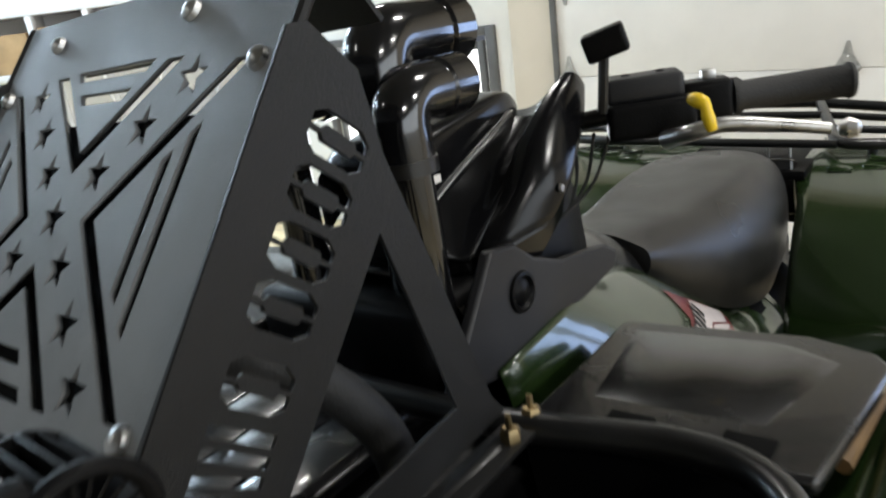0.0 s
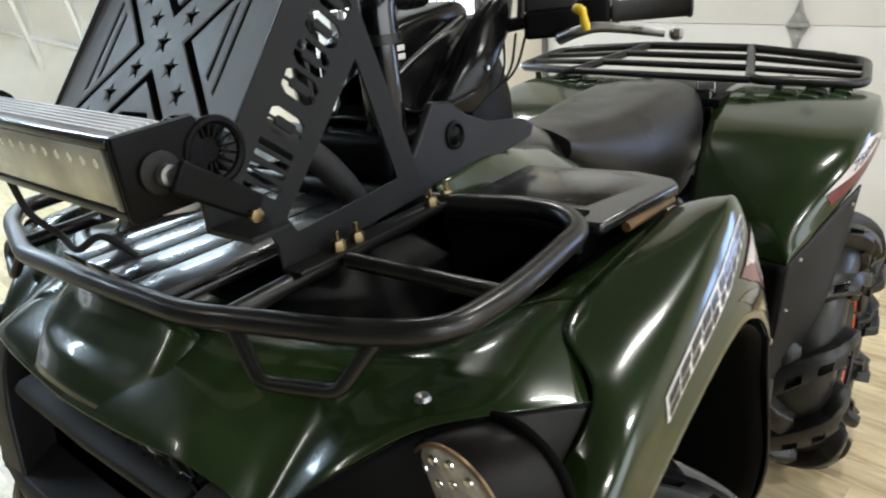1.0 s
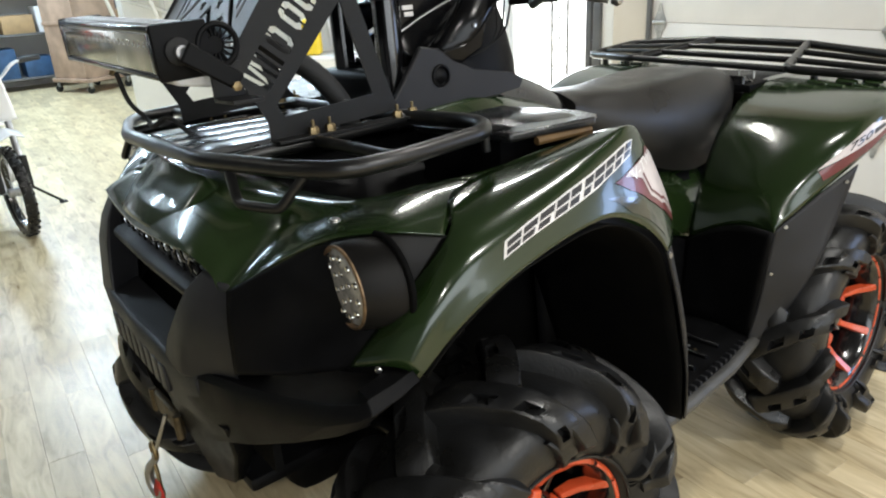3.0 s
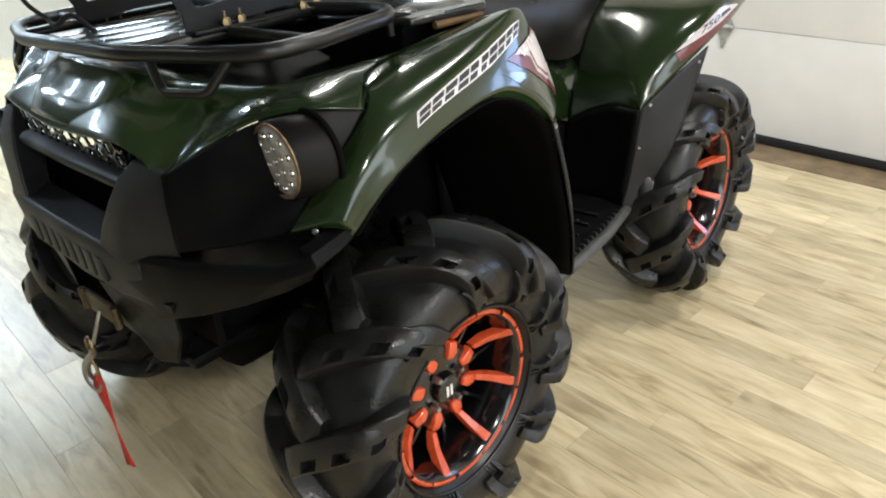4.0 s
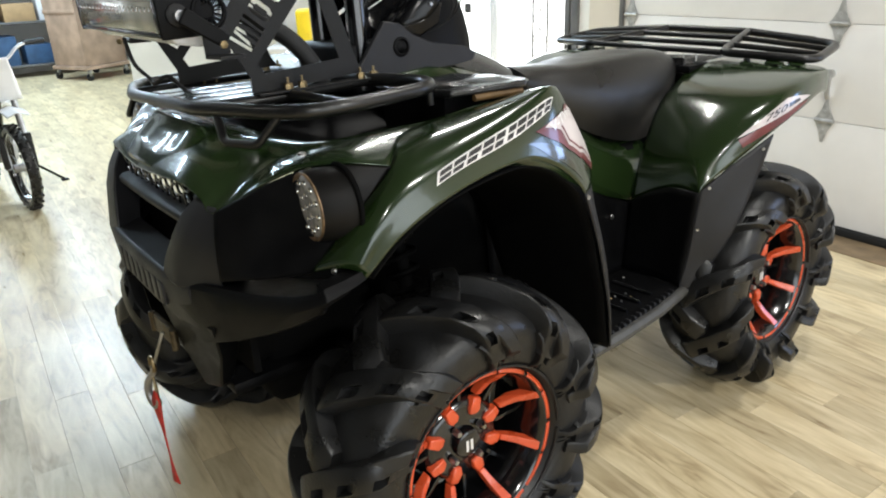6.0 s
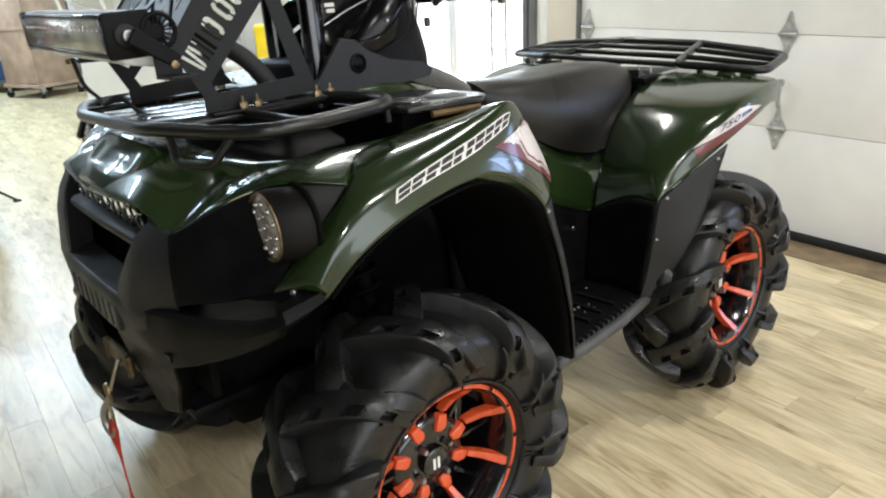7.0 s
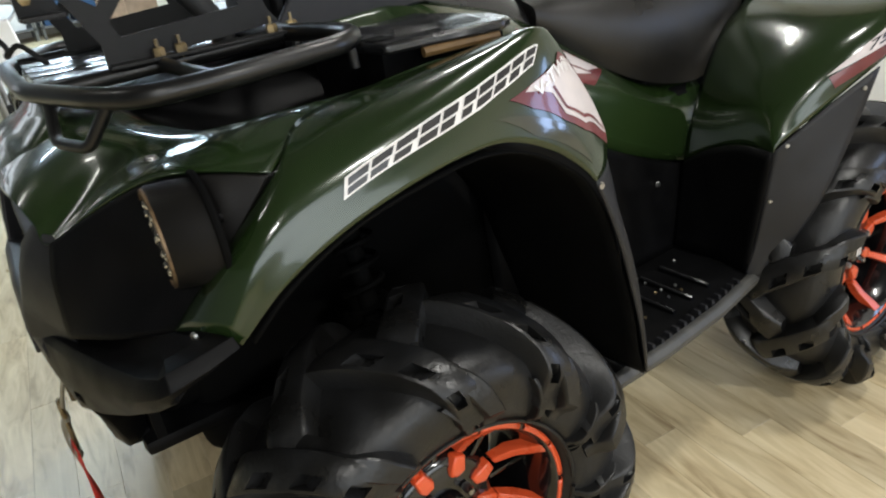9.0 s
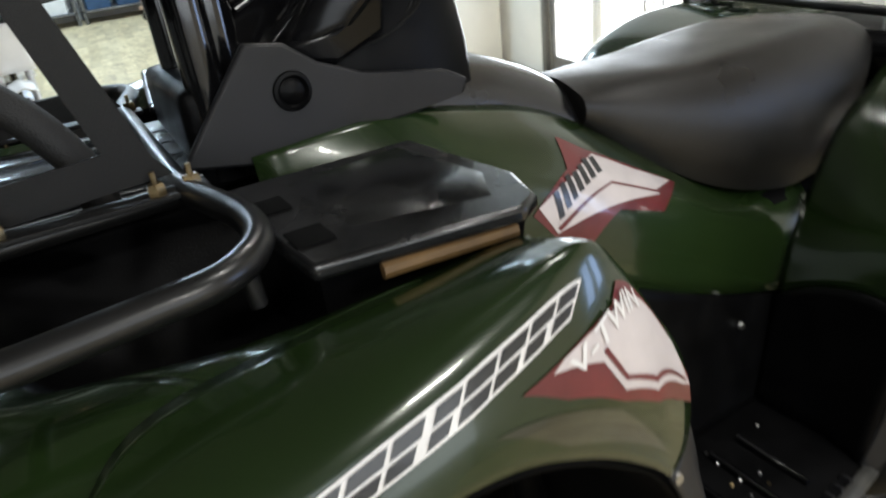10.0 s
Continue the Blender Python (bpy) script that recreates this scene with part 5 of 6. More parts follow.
def handlebar(atv):
    hb = part("handlebar", sweep(rounded([(2 * CX - .36 - .06, .60, 1.325), (-.16, .50, 1.325), (-.07, .40, 1.30), (.11, .33, 1.30), (.20, .345, 1.325), (.452, .471, 1.328)], .05, 6), .011, 12), RACK, atv, "black tubular handlebar")
    d = Vector((.107, .058, 0)).normalized()
    end = Vector((.452, .471, 1.328))
    rings = [(0, .0185), (.004, .020), (.008, .0175), (.11, .0165), (.116, .021), (.122, .021)]
    part("grip", sweep([end - d * u for u, r in rings], [r for u, r in rings], 18), GRIP, hb, "black ribbed rubber grip")
    e2 = Vector((2 * CX - .42, .60, 1.325))
    d2 = Vector((-.26, .10, 0)).normalized()
    part("grip", sweep([e2 - d2 * u for u, r in rings], [r for u, r in rings], 18), GRIP, hb)
    m = basis(end - d * .15, d, (0, 0, 1))
    part("switch_housing", moved(box(-.028, .026, -.020, .024, -.021, .021, .007, 3), m), BLACK_PLASTIC, hb, "black switch housing")
    part("switch", moved(box(-.004, .012, .022, .034, -.012, .004, .003), m), STEEL, hb, "pale thumb switch")
    m2 = basis(end - d * .215, d, (0, 0, 1))
    part("brake_reservoir", moved(box(-.044, .040, .012, .040, -.026, .030, .007, 3), m2), GREY_PLASTIC, hb, "dark brake fluid reservoir")
    for k in (-.02, .018):
        part("reservoir_screw", moved(turned([(.040, .005), (.042, .005), (.042, 0)], 10, "y"), m2 @ pose(k, 0, 0)), SEAL, hb)
    part("master_cylinder", moved(box(-.045, .05, -.028, .014, -.020, .040, .008, 3), m2), BLACK_PLASTIC, hb)
    lv = catmull([(.30, .325, 1.300), (.335, .318, 1.310), (.365, .330, 1.314), (.41, .352, 1.306), (.45, .370, 1.297)], 18)
    le = part("brake_lever", sweep(lv, [.010 - .004 * k / 18 for k in range(19)], 10), STEEL, hb, "polished brake lever")
    part("lever_ball", moved(turned([(-.011, 0), (-.008, .008), (0, .011), (.008, .008), (.011, 0)], 12), pose(.466, .374, 1.296)), STEEL, le)
    part("parking_lock", sweep(catmull([(.335, .312, 1.345), (.350, .306, 1.340), (.354, .304, 1.328), (.357, .306, 1.313)], 10), [.006, .0075, .008, .0075, .006, .0055, .006, .0065, .0065, .006, .005], 10), YELLOW, hb, "yellow parking brake lock")
    # mirror mount block
    part("mirror_stalk", sweep([(.236, .315, 1.335), (.244, .315, 1.40)], .006, 8), RACK, hb)
    part("mirror_back", moved(box(-.023, .023, -.010, .010, -.015, .015, .005, 3), pose(.248, .312, 1.410, 10, -14, 20)), BLACK_PLASTIC, hb, "small black clamp block on a stalk")
    # instrument cowl: glossy top shell, its side panels and the horns beside it
    rows = []
    for y, x, z, zc in ((.112, .060, 1.250, 1.325), (.145, .067, 1.267, 1.346), (.20, .069, 1.292, 1.356), (.27, .069, 1.318, 1.364), (.337, .065, 1.341, 1.369), (.37, .055, 1.335, 1.355)):
        side = [(x, z), (x * .985, z + (zc - z) * .5), (x * .90, z + (zc - z) * .88), (x * .55, zc - .001)]
        rows.append([(CX - a, y, b) for a, b in side] + [(CX, y, zc)] + [(CX + a, y, b) for a, b in side[::-1]])
    pod = part("instrument_cowl", grid(fine(rows, 20, 24)), COWL, atv, "glossy black handlebar cowl", solid=.004)
    trim = [(.115, .118, 1.246), (.102, .145, 1.267), (.104, .20, 1.292), (.104, .27, 1.318), (.100, .337, 1.341)]
    edge = [(.150, .150, 1.215), (.152, .178, 1.238), (.160, .215, 1.275), (.168, .255, 1.325), (.178, .325, 1.374)]
    mid = [((a[0] + b[0]) / 2, (a[1] + b[1]) / 2 + .004, (a[2] + b[2]) / 2 - .010) for a, b in zip(trim, edge)]
    both("side_panel", grid(fine([trim, mid, edge], 10, 16)), COWL, pod, "glossy black cowl side panel", solid=.004)
    part("trim_line", sweep(catmull(trim[1:], 14), .0020, 6), ALU, pod, "thin bright trim line")
    horn = [
        [(.152, .176, 1.232), (.172, .180, 1.228), (.192, .205, 1.230), (.204, .235, 1.238), (.200, .245, 1.236)],
        [(.160, .214, 1.276), (.184, .216, 1.280), (.202, .238, 1.282), (.211, .264, 1.268), (.205, .276, 1.262)],
        [(.168, .254, 1.326), (.188, .258, 1.330), (.202, .278, 1.322), (.209, .297, 1.300), (.203, .308, 1.292)],
        [(.175, .300, 1.362), (.189, .304, 1.364), (.199, .318, 1.356), (.203, .332, 1.334), (.198, .342, 1.326)],
        [(.182, .336, 1.381), (.188, .340, 1.381), (.193, .348, 1.376), (.195, .358, 1.362), (.191, .362, 1.356)]]
    both("horn", grid(fine(horn, 18, 18)), COWL, pod, "tall black cowl horn", solid=.010, bevel=.003)
    part("horn_screw", moved(turned([(0, .005), (.003, .004), (.003, 0)], 10), pose(.210, .250, 1.268)), STEEL, pod)
    both("cowl_underside", loft([[(.130, .165, 1.205), (.175, .170, 1.205), (.178, .175, 1.228), (.130, .170, 1.235)], [(.130, .22, 1.190), (.192, .225, 1.195), (.200, .230, 1.238), (.130, .23, 1.26)], [(.130, .29, 1.215), (.185, .295, 1.220), (.195, .30, 1.28), (.130, .30, 1.30)]]), COWL, pod, bevel=.008)
    ring = lambda y, w, z0, z1: [(CX + w, y, z0), (CX + w * .94, y, (z0 + z1) / 2), (CX + w * .72, y, z1), (CX - w * .72, y, z1), (CX - w * .94, y, (z0 + z1) / 2), (CX - w, y, z0)]
    part("column_shroud", loft([ring(.150, .105, 1.165, 1.235), ring(.24, .125, 1.150, 1.285), ring(.34, .128, 1.135, 1.318), ring(.40, .118, 1.120, 1.300), ring(.445, .090, 1.110, 1.235)]), BLACK_PLASTIC, pod, "matt black shroud round the steering post", bevel=.012)
    for q in range(2):
        part("pale_mark", box(.1025, .1055, .152 + .004 * q, .178, 1.308 - .013 * q, 1.317 - .013 * q, .0008), WHITE_VINYL, pod)
    for off in (0, .02, .045):
        part("cable", sweep(catmull([(.235 - off, .33, 1.31), (.205 - off * .5, .335, 1.25), (.175, .30, 1.215), (.15 - off, .25, 1.20)], 16), .0022, 8), GRIP, hb, "black control cable")
    part("steering_post", sweep([(CX, .28, 1.02), (CX, .33, 1.30)], .03, 14), RACK, hb)


def rear_body(atv):
    st = [
        [(.510, .938, .700), (.47, .945, .705), (.41, .955, .70), (.33, .965, .67), (.245, .975, .62)],
        [(.517, .945, .722), (.487, .962, .775), (.43, .985, .81), (.34, 1.01, .80), (.240, 1.03, .77)],
        [(.560, 1.030, .785), (.546, 1.035, .852), (.488, 1.060, .896), (.36, 1.10, .912), (.235, 1.12, .905)],
        [(.600, 1.130, .850), (.591, 1.130, .908), (.541, 1.150, .945), (.38, 1.19, .962), (.225, 1.22, .960)],
        [(.615, 1.280, .905), (.607, 1.270, .956), (.567, 1.290, .979), (.40, 1.32, .991), (.20, 1.34, .994)],
        [(.604, 1.400, .930), (.598, 1.400, .974), (.565, 1.410, .993), (.40, 1.43, 1.003), (.20, 1.44, 1.012)],
        [(.586, 1.495, .925), (.582, 1.500, .973), (.550, 1.530, .990), (.39, 1.60, 1.000), (.20, 1.64, 1.010)],
    ]
    g = fine(st, 42, 24)
    a, b = both("rear_fender", grid(g), GREEN, atv, "glossy dark green rear fender", solid=.004)
    # moulded steps in the fender top, under the rack; black blocks stand for the pockets' shade
    for x, y, w, d in ((.255, 1.345, .060, .040), (.325, 1.360, .058, .036), (.330, 1.410, .060, .040), (.395, 1.385, .056, .036), (.400, 1.436, .058, .040), (.465, 1.410, .050, .034), (.470, 1.456, .050, .036)):
        z = .988 + (y - 1.345) * .13 - max(0, x - .38) * .10
        both("fender_step", loft([[(x, y, z - .012), (x + w, y, z - .018), (x + w, y + d, z - .018), (x, y + d, z - .012)], [(x + .004, y + .006, z + .018), (x + w - .004, y + .006, z + .011), (x + w - .004, y + d - .002, z + .012), (x + .004, y + d - .002, z + .019)]]), GREEN, atv, bevel=.003)
        both("step_pocket", box(x + .004, x + w - .004, y - .008, y + .003, z - .008, z + .008, .001), LINER, atv)
    part("pale_panel", decal(g, [(.345, .215), (.600, .090), (.735, .085), (.600, .265)], .0016, 12, 5), PALE_VINYL, a, "pale grey sticker with dark numerals", fix=False)
    part("maroon_panel", decal(g, [(.370, .085), (.580, .012), (.725, .050), (.352, .195)], .0014, 12, 3), MAROON_VINYL, a, "maroon sticker edge", fix=False)
    txt_on(a, "750", g, (.480, .176), (.580, .140), (.498, .238), .003, BLACK_VINYL)
    part("dark_shape", decal(g, [(.596, .140), (.660, .120), (.655, .160), (.600, .190)], .0026, 4, 2), BLACK_VINYL, a, fix=False)
    part("centre_tail", box(CX - .19, CX + .19, 1.30, 1.62, .985, 1.010, .01), BLACK_PLASTIC, atv)
    # flare below the fender lip
    fl = [
        [(.512, .938, .708), (.562, 1.028, .782), (.612, 1.135, .852)],
        [(.505, .930, .640), (.550, .990, .690), (.600, 1.095, .745)],
        [(.500, .920, .560), (.540, .965, .590), (.588, 1.035, .630)],
        [(.492, .910, .480), (.525, .945, .500), (.560, .990, .525)],
        [(.480, .895, .400), (.495, .905, .402), (.505, .920, .405)],
    ]
    g2 = fine(fl, 20, 12)
    a2, _ = both("rear_flare", grid(g2), GREY_PLASTIC, atv, "matt dark grey mud flare under the rear fender", solid=.006)
    for p in ((.532, .948, .722), (.600, 1.10, .815), (.515, .925, .60)):
        part("flare_bolt", moved(turned([(0, .005), (.003, .004), (.003, 0)], 10), pose(p[0] + .003, p[1], p[2], 0, 0, -40)), STEEL, a2)
    # footwell: rear and inner panels
    well = [
        [(.510, .938, .705), (.42, .95, .705), (.33, .96, .675), (.245, .97, .62)],
        [(.500, .925, .58), (.41, .94, .58), (.32, .95, .57), (.245, .955, .54)],
        [(.485, .905, .42), (.40, .92, .42), (.32, .92, .42), (.26, .92, .42)],
    ]
    both("footwell_back", grid(fine(well, 12, 12)), BLACK_PLASTIC, atv, "black footwell panel", solid=.004)
    inner = [
        [(.235, .36, .88), (.28, .45, .85), (.285, .58, .80), (.265, .74, .72), (.245, .88, .66), (.245, .97, .62)],
        [(.245, .36, .66), (.275, .45, .64), (.280, .58, .62), (.268, .74, .60), (.255, .88, .56), (.25, .96, .52)],
        [(.26, .36, .41), (.27, .45, .41), (.27, .58, .41), (.27, .74, .41), (.265, .88, .41), (.26, .93, .41)],
    ]
    a3, _ = both("footwell_side", grid(fine(inner, 12, 20)), BLACK_PLASTIC, atv, "black engine side cover in the footwell", solid=.004)
    for p in ((.232, .868, .60), (.262, .60, .76), (.25, .97, .60)):
        part("panel_bolt", moved(turned([(0, .008), (.005, .006), (.005, 0)], 10), pose(p[0] + .025, p[1], p[2])), STEEL, a3)
    # foot board with grip teeth
    a4, _ = both("footboard", loft([[(x0, y, .395), (x1, y, .395), (x1 + .012, y, .410), (x1, y, .418), (x0, y, .412)] for y, x0, x1 in ((.40, .25, .545), (.55, .25, .540), (.75, .25, .520), (.97, .24, .478))]), BLACK_PLASTIC, atv, "black ribbed footboard", bevel=.003)
    for k in range(16):
        y = .44 + k * .027
        x = .535 - max(0, y - .55) * .13
        part("tooth", loft([[(x - .02, y, .414), (x + .006, y, .414), (x + .006, y + .012, .414), (x - .02, y + .012, .414)], [(x - .012, y + .003, .428), (x + .002, y + .003, .428), (x + .002, y + .009, .428), (x - .012, y + .009, .428)]]), GREY_PLASTIC, a4)
    rail = [[(x - .004, y, .390), (x + .016, y, .392), (x + .020, y, .408), (x + .010, y, .420), (x - .004, y, .420)] for y, x in ((.40, .545), (.55, .540), (.75, .520), (.93, .484), (.97, .470))]
    part("outer_rail", loft(rail), FOOT_GREY, a4, "dusty light grey outer edge of the footboard", bevel=.003)
    rnd = random.Random(11)
    for k in range(3):
        part("foot_peg_bar", sweep([(.32, .66 + k * .07, .421), (.48 - k * .01, .66 + k * .07, .421)], .006, 8), GLOSS_BLACK, a4)
    for k in range(12):
        part("grit", moved(turned([(0, .004), (.003, .003), (.003, 0)], 6, "z"), pose(rnd.uniform(.31, .48), rnd.uniform(.58, .86), .417, rnd.uniform(-30, 30), 20, 0)), STEEL if k % 3 else BRASS, a4)
    # tail
    part("tail_bumper", box(CX - .40, CX + .40, 1.54, 1.60, .80, .96, .02), BLACK_PLASTIC, atv)
    part("hitch", box(CX - .03, CX + .03, 1.45, 1.66, .42, .47, .005), RACK, atv)


def rear_rack(atv):
    """Tubular rack with two wing loops; the wings droop towards their outer ends."""
    mid = -.006

    def mx(s, x, y, dz=0.0):
        return (mid + s * x, y, 1.034 + (y - 1.41) * .085 - max(0, x - .22) * .075 + dz)
    rk = part("rear_rack", lean(sweep([mx(-1, .42, 1.750), mx(-1, .15, 1.762), mx(1, .15, 1.762), mx(1, .42, 1.745)], .0135, 12), .52), RACK, atv, "black tubular steel rear rack")
    for s in (1, -1):
        wing = rounded([mx(s, .172, 1.762), mx(s, .508, 1.732), mx(s, .546, 1.500), mx(s, .274, 1.414), mx(s, .172, 1.758)], .045, 6)
        part("wing_loop", lean(sweep(wing, .0135, 12), .52), RACK, rk)
        for q in (.33, .66):
            a, b = Vector(mx(s, .274 - .102 * q, 1.414 + .344 * q)), Vector(mx(s, .546 - .038 * q, 1.500 + .232 * q))
            part("wing_bar", lean(sweep([a, b], .0095, 10), .52), RACK, rk)
        for x, y in ((.34, 1.46), (.47, 1.50)):
            part("leg", lean(sweep(rounded([mx(s, x, y, -.004), mx(s, x, y, -.05)], .01), .011, 10), .52), RACK, rk)
    for q in (0, .33, .66):
        part("cross_tube", lean(sweep([mx(-1, .274 - .102 * q, 1.414 + .344 * q), mx(1, .274 - .102 * q, 1.414 + .344 * q)], .0105, 10), .52), RACK, rk)
    part("cargo_tie", sweep(rounded([mx(1, .17, 1.43, -.03), mx(1, .17, 1.43, .005), mx(1, .12, 1.43, .005), mx(1, .12, 1.43, -.03)], .006, 3), .003, 6), STEEL, rk, "thin steel tie loop")


def underside(atv):
    """Chassis, suspension and arch liners."""
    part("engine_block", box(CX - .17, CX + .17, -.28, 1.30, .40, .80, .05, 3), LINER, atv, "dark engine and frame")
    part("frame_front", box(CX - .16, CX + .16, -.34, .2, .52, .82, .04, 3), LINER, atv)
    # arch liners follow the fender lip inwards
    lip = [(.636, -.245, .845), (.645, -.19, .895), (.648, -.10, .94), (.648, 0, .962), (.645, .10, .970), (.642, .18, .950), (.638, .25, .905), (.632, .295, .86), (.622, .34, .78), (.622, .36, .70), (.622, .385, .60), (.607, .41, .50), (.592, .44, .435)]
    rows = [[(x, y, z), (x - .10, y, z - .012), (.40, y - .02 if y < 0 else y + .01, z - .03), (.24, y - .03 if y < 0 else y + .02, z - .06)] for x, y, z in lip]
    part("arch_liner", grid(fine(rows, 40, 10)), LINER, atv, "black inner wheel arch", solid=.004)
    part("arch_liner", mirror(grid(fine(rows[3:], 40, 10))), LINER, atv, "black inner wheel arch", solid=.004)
    # grey extension and flap behind the wheel
    ext = [
        [(.645, .292, .873), (.625, .325, .882), (.606, .348, .905)],
        [(.640, .318, .820), (.622, .352, .815), (.600, .375, .815)],
        [(.636, .348, .740), (.622, .378, .735), (.590, .395, .73)],
        [(.636, .368, .660), (.620, .398, .655), (.58, .41, .65)],
        [(.632, .390, .580), (.612, .416, .575), (.57, .425, .57)],
        [(.618, .415, .500), (.600, .436, .495), (.56, .44, .49)],
        [(.600, .440, .438), (.588, .446, .434), (.55, .446, .43)],
    ]
    a, b = both("fender_extension", grid(fine(ext, 24, 8)), GREY_PLASTIC, atv, "dark grey mud guard behind the front wheel", solid=.005)
    part("extension_bolt", moved(turned([(0, .006), (.004, .005), (.004, 0)], 10), pose(.640, .303, .862)), STEEL, a)
    for s in (1, -1):
        def mx(p):
            return (CX + p[0], p[1], p[2]) if s > 0 else tuple(opposite((CX + p[0], p[1], p[2])))
        for z in (.33, .46):
            for y in (-.07, .09):
                part("suspension_arm", sweep([mx((.12, y * 1.6, z + .06)), mx((.42, y * .3, z))], .014, 10), RACK, atv, "black steel suspension arm")
        part("drive_shaft", sweep([mx((.10, .02, .40)), mx((.20, .02, .39)), mx((.30, .01, .37)), mx((.44, 0, .352))], [.035, .018, .018, .04], 14), RACK, atv)
        sh = part("shock_absorber", sweep([mx((.33, .03, .47)), mx((.22, .05, .85))], .018, 12), LINER, atv, "black front shock absorber")
        coil = []
        p, q = Vector(mx((.32, .032, .50))), Vector(mx((.235, .048, .80)))
        ax = (q - p).normalized()
        e1 = ax.orthogonal().normalized()
        e2 = ax.cross(e1)
        for k in range(97):
            t = k / 96
            an = t * 2 * math.pi * 8
            coil.append(p.lerp(q, t) + (e1 * math.cos(an) + e2 * math.sin(an)) * .036)
        part("coil_spring", sweep(coil, .006, 6), LINER, sh, "black coil spring")
        part("knuckle", box(min(mx((.38, 0, 0))[0], mx((.45, 0, 0))[0]), max(mx((.38, 0, 0))[0], mx((.45, 0, 0))[0]), -.05, .05, .29, .50, .02), RACK, atv)
        for z in (.33, .46):
            for y in (1.20, 1.38):
                part("suspension_arm", sweep([mx((.12, y, z + .06)), mx((.40, 1.29 + (y - 1.29) * .4, z))], .014, 10), RACK, atv)
        part("rear_shock", sweep([mx((.30, 1.25, .45)), mx((.20, 1.22, .85))], .03, 12), RACK, atv)
    part("steering_rod", sweep([(CX - .40, -.09, .42), (CX + .40, -.09, .42)], .009, 8), RACK, atv)
    for p in ((.30, -.12, .80), (.33, -.02, .86)):
        part("wire_label", moved(box(-.012, .012, -.001, .001, -.010, .010), pose(*p, 10, 20, 60)), WHITE_VINYL, atv, "small white tag on the wiring")


def quad():
    atv = thing("quad_bike", "dark green four-wheel quad bike with black racks and orange mud wheels", "quad bike")
    atv.matrix_basis = pose(.55, 0, 0, 0, -LEAN, 0) @ pose(-.55, 0, 0)
    front_fender(atv)
    hood(atv)
    headlights(atv)
    bumper(atv)
    winch(atv)
    front_rack(atv)
    slatted_cover(atv)
    radiator_guard(atv)
    light_bar(atv)
    snorkels(atv)
    tank_area(atv)
    storage_lid(atv)
    handlebar(atv)
    rear_body(atv)
    rear_rack(atv)
    underside(atv)
    STEER = -1.0
    wheel(atv, .503, .008, .345, .124, 1.0, STEER, 2.0, .53, False)
    wheel(atv, -.545, -.048, .400, .124, 1.0, STEER, 2.0, .1, True)
    wheel(atv, .494, 1.283, .352, .111, .965, 2.0, 0.0, .35, False)
    wheel(atv, *opposite((.512, 1.283, .352)), .118, .965, 0.0, 0.0, .8, True)
    return atv


# ---------------------------------------------------------------- things beyond
def crate_cart():
    m = pose(-9.75, 1.72, 0, 0, 0, 24) @ Matrix.Scale(0.66, 4)
    c = thing("crate_cart", "brown hardboard crate on a low wheeled dolly", "crate")
    part("crate", moved(box(-.50, .50, -.50, .50, .30, 2.05, .015), m), WOODBOARD, c)
    part("dolly", moved(box(-.55, .55, -.55, .55, .22, .295, .008), m), WOODBOARD, c)
    for x in (-.5, .5):
        for y in (-.46, .46):
            w = part("caster", moved(turned([(-.02, .075), (.02, .075), (.025, .055), (.025, 0), (-.025, 0), (-.025, .055)], 16), m @ pose(x, y, .076)), GRIP, c)
            part("fork", moved(box(-.03, .03, -.03, .03, .10, .22, .004), m @ pose(x, y, 0)), STEEL, w)
    part("lid_flap", moved(box(-.515, .515, -.515, .515, 1.35, 1.42, .006), m), WOODBOARD, c)
    for y in (-.515, .50):
        part("corner_batten", moved(box(.48, .52, y, y + .015, .26, 2.05, .003), m), WOODBOARD, c)


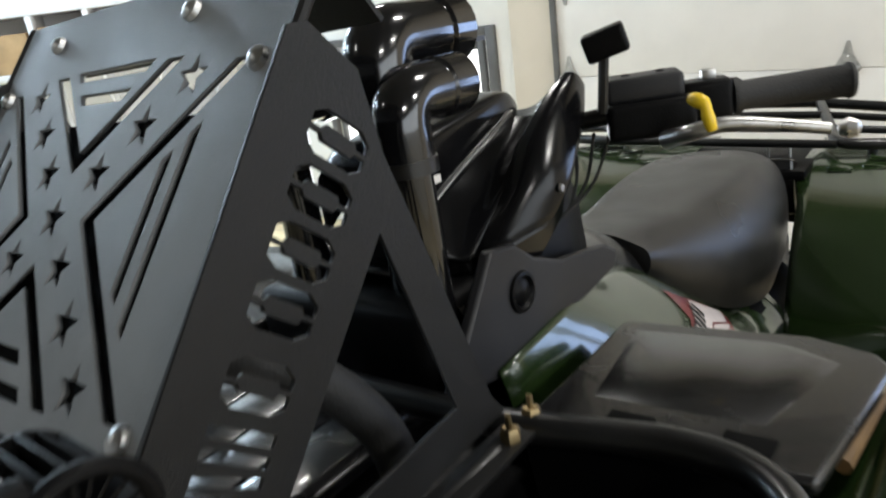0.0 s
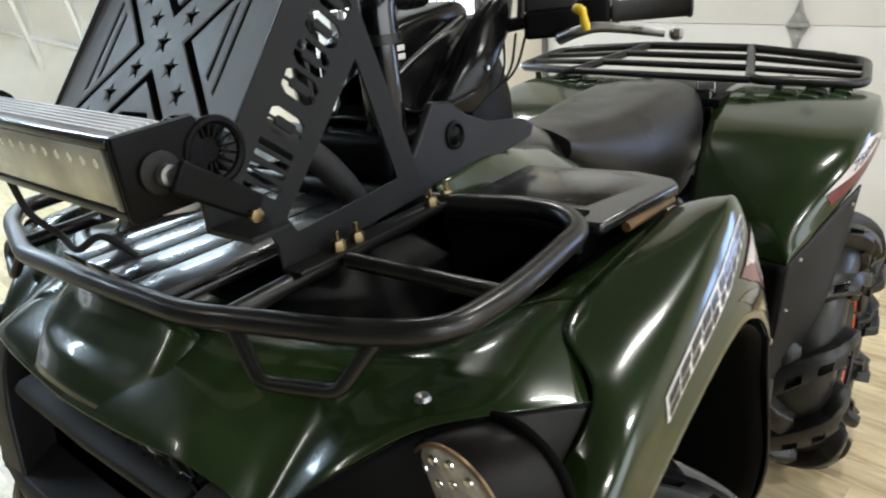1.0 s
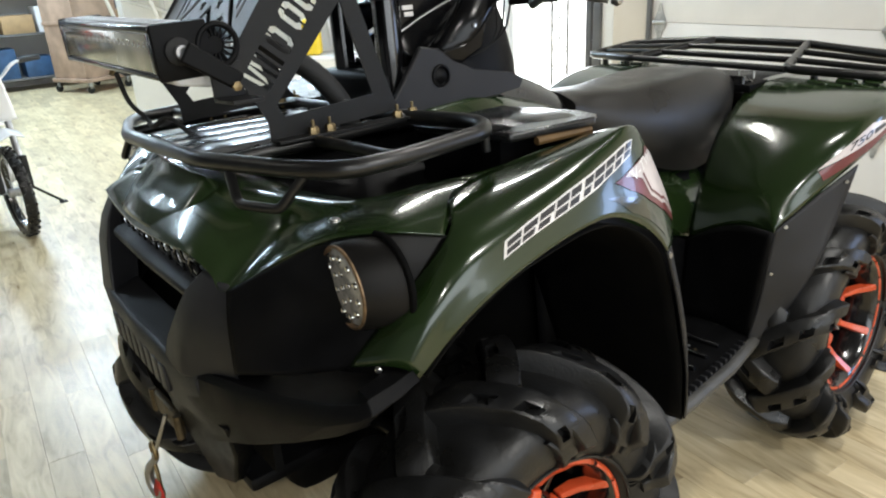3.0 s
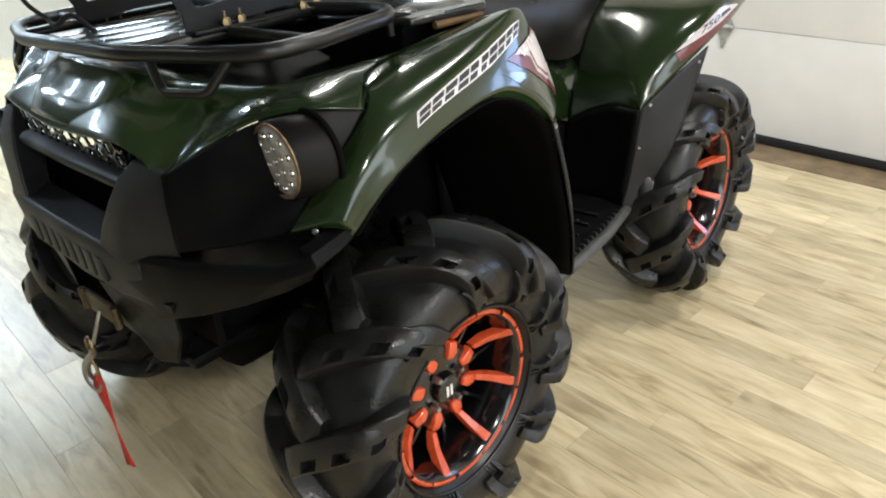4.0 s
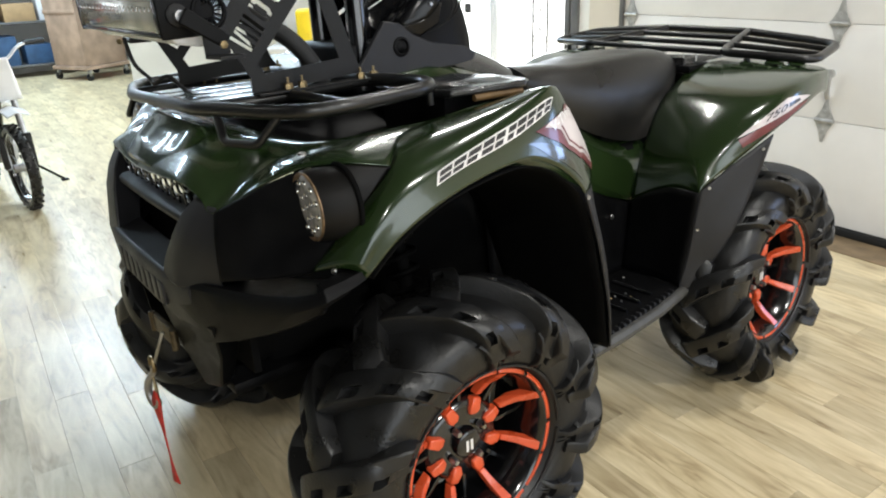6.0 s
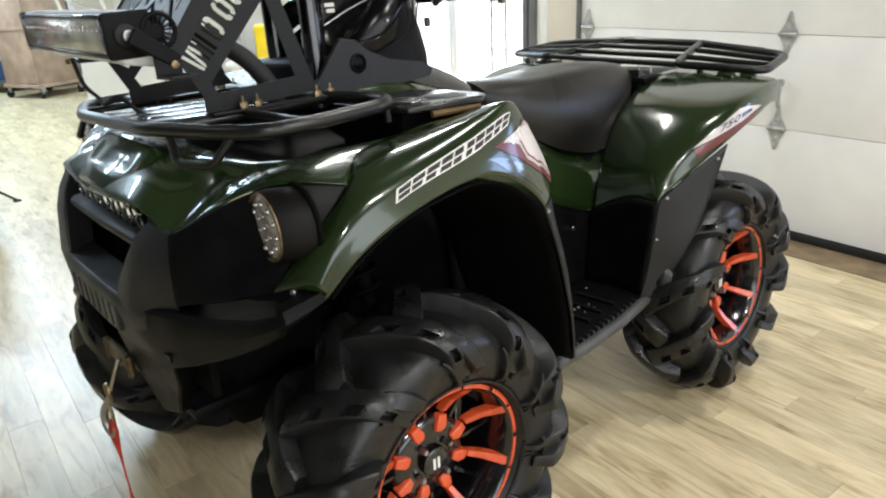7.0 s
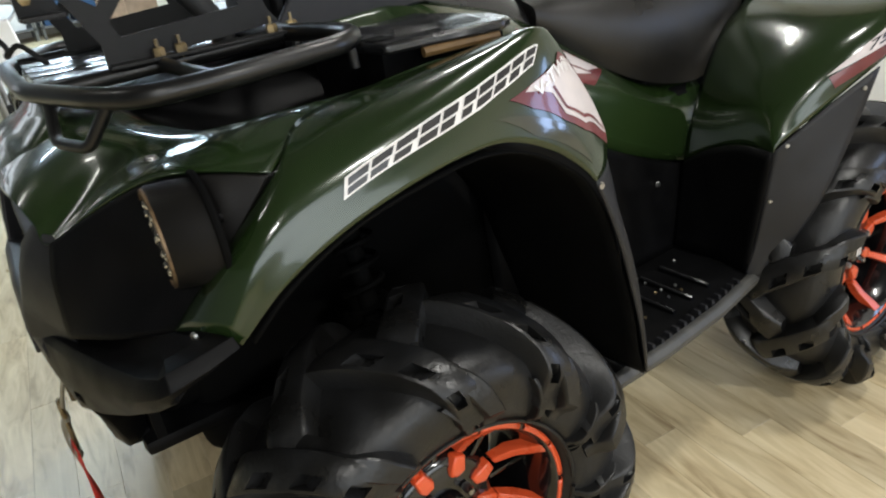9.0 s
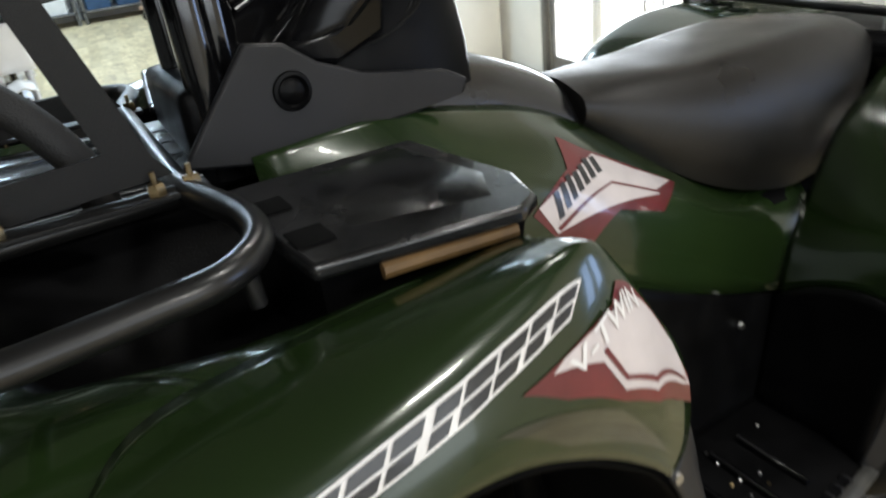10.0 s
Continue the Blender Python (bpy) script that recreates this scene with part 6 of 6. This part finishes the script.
def dirt_bike():
    m = pose(-3.92, -.28, 0, 0, 0, 95.7) @ Matrix.Scale(0.90, 4)  # nose towards the quad
    b = thing("dirt_bike", "small white dirt bike on its side stand", "motorcycle")

    def wheel_at(y):
        w = part("wheel", moved(turned([(-.03, .245), (-.035, .27), (-.02, .288), (0, .292), (.02, .288), (.035, .27), (.03, .245)], 40), m @ pose(0, y, .292)), RUBBER, b, "knobbly black tyre on a dark wire wheel")
        kn = None
        for k in range(28):
            a = 2 * math.pi * k / 28
            for u in (-.022, 0, .022):
                kn = join(kn, moved(box(u - .009, u + .009, -.008, .008, .284, .300), Matrix.Rotation(a + (.1 if u else 0), 4, "X")))
        part("tread", moved(kn, m @ pose(0, y, .292)), RUBBER, w)
        part("rim", moved(turned([(-.022, .245), (-.018, .225), (.018, .225), (.022, .245)], 40), m @ pose(0, y, .292)), GLOSS_BLACK, w)
        part("hub", moved(turned([(-.05, .0), (-.05, .03), (.05, .03), (.05, 0)], 16), m @ pose(0, y, .292)), ALU, w)
        for k in range(18):
            a = 2 * math.pi * k / 18
            part("spoke", moved(sweep([(.02 * (-1) ** k, .03 * math.cos(a), .03 * math.sin(a)), (0, .23 * math.cos(a + .25), .23 * math.sin(a + .25))], .002, 4), m @ pose(0, y, .292)), STEEL, w)
    wheel_at(-.56)
    wheel_at(.50)
    for s in (-1, 1):
        part("fork_leg", moved(sweep([(s * .075, -.56, .29), (s * .08, -.41, .99)], [.024, .018], 12), m), ALU, b)
        part("fork_guard", moved(box(s * .085 - .018, s * .085 + .018, -.585, -.545, .30, .52, .006), m), GRIP, b)
        part("foot_peg", moved(sweep([(s * .1, -.02, .30), (s * .22, -.02, .30)], .012, 8), m), GRIP, b)
    fen = [[(x, y, z - abs(x) * .35) for x in (-.07, -.035, 0, .035, .07)] for y, z in ((-.82, .70), (-.70, .722), (-.58, .715), (-.46, .68))]
    part("front_fender", moved(grid(fine(fen, 14, 10)), m), WHITE_GLOSS, b, "white front fender", solid=.005)
    pl = [[(x, -.50 + z * -.12, z + .74) for x in (-.13 + .015 * k, -.05, .05, .13 - .015 * k)] for k, z in enumerate((0, .10, .20, .28))]
    part("number_plate", moved(grid(fine(pl, 8, 8)), m), WHITE_GLOSS, b, "blank white number plate", solid=.006)
    part("handlebar", moved(sweep(rounded([(-.38, -.30, 1.09), (-.22, -.35, 1.08), (-.10, -.42, .98), (.10, -.42, .98), (.22, -.35, 1.08), (.38, -.30, 1.09)], .06), .011, 10), m), ALU, b)
    for s in (-1, 1):
        part("grip", moved(sweep([(s * .26, -.335, 1.083), (s * .40, -.29, 1.09)], .018, 10), m), GRIP, b)
    part("frame", moved(sweep(rounded([(0, -.42, .80), (0, -.15, .70), (0, .35, .68), (0, .30, .35), (0, -.12, .28), (0, -.40, .78)], .06), .022, 8), m), GLOSS_BLACK, b)
    part("engine", moved(box(-.10, .10, -.16, .18, .26, .52, .04, 3), m), ALU, b)
    part("tank", moved(loft([[(.06, -.33, .70), (-.06, -.33, .70), (-.05, -.33, .80), (.05, -.33, .80)], [(.14, -.18, .64), (-.14, -.18, .64), (-.10, -.18, .82), (.10, -.18, .82)], [(.08, .05, .66), (-.08, .05, .66), (-.07, .05, .76), (.07, .05, .76)]]), m), WHITE_GLOSS, b, bevel=.015)
    part("seat", moved(box(-.07, .07, -.05, .58, .70, .78, .03, 3), m), VINYL, b)
    part("rear_fender", moved(box(-.08, .08, .45, .90, .70, .725, .01), m), WHITE_GLOSS, b)
    part("side_stand", moved(sweep([(.08, .0, .30), (.40, .02, .015)], .010, 8), m), GRIP, b)
    part("stand_foot", moved(box(.38, .43, -.0, .05, .0, .014, .004), m), GRIP, b)


def shelving():
    """Stocked shelves along the far wall."""
    for k, (x, y) in enumerate(((-10.85, -2.9), (-10.85, -.6), (-10.85, 1.7))):
        r = thing("shelf_unit", "grey steel shelf crowded with boxed stock", "shelf", "shelves along the wall")
        for px in (x - .3, x + .3):
            for py in (y - 1.1, y + 1.1):
                part("post", box(px - .02, px + .02, py - .02, py + .02, 0, 2.3, .003), FRAME_GREY, r)
        for z in (.15, .75, 1.35, 1.95):
            part("shelf_board", box(x - .32, x + .32, y - 1.12, y + 1.12, z, z + .03, .003), FRAME_GREY, r)
        rnd = random.Random(k + 3)
        mats = [BLUE, FRAME_GREY, CARD, WHITE_GLOSS, GRIP, BLUE, REDBOX, FRAME_GREY]
        for z in (.18, .78, 1.38):
            yy = y - 1.05
            while yy < y + .85:
                w, h = rnd.uniform(.16, .42), rnd.uniform(.2, .48)
                bx = part("stock_box", box(x - .2, x + .28, yy, yy + w, z, z + h, .008), rnd.choice(mats), None)
                tagged(bx, "boxed stock standing on the shelf", "box", "boxes on the shelves")
                yy += w + rnd.uniform(.02, .1)


def cubby():
    """White wall shelf on slanting struts, with cartons in its bays."""
    m = PART_M
    c = thing("cubby_shelf", "white wall shelf on slanting struts holding brown cartons", "shelf")
    part("shelf_board", moved(box(.02, 3.0, -.46, -.003, 1.70, 1.76, .004), m), WHITE_GLOSS, c)
    part("shelf_board", moved(box(.02, 3.0, -.46, -.003, 2.24, 2.29, .004), m), WHITE_GLOSS, c)
    for k in range(7):
        x = .03 + k * .485
        part("divider", moved(box(x, x + .05, -.455, -.003, 1.76, 2.24, .003), m), WHITE_GLOSS, c)
        part("strut", moved(sweep([(x + .025, -.43, 1.70), (x + .025, -.02, 1.05)], .022, 8), m), WHITE_GLOSS, c)
        part("wall_rail", moved(box(x, x + .05, -.03, -.003, .95, 1.70, .003), m), WHITE_GLOSS, c)
    part("long_brace", moved(sweep([(.05, -.03, 1.62), (2.9, -.03, .62)], .022, 8), m), WHITE_GLOSS, c)
    rnd = random.Random(5)
    for k in range(6):
        x = .10 + k * .485
        bx = part("carton", moved(box(x, x + .38, -.42, -.08, 1.761, 1.761 + rnd.uniform(.20, .38), .006), m), CARD if k != 1 else REDBOX, None)
        tagged(bx, "brown cardboard carton on the white shelf" if k != 1 else "red printed carton on the white shelf", "carton", "cartons on the shelf")


def counter():
    m = PART_M
    c = thing("counter", "white counter below the wall with a yellow bag on it", "counter")
    part("top", moved(box(1.9, 3.6, -.75, -.05, .86, .90, .006), m), WHITE_GLOSS, c)
    part("body", moved(box(1.95, 3.55, -.70, -.06, .0, .86, .006), m), WALL, c)
    b = part("yellow_bag", moved(box(2.22, 2.42, -.5, -.3, .901, 1.30, .05, 3), m), YELLOW, None)
    tagged(b, "yellow bag standing on the white counter", "bag")
    b = part("blue_tub", moved(box(2.9, 3.2, -.55, -.25, .901, 1.10, .04, 3), m), BLUE, None)
    tagged(b, "blue plastic tub on the white counter", "tub")



door_wall()
garage_door()
side_window()
entrance()
shell()
quad()
crate_cart()
dirt_bike()
shelving()
counter()
cubby()
floor_planks()
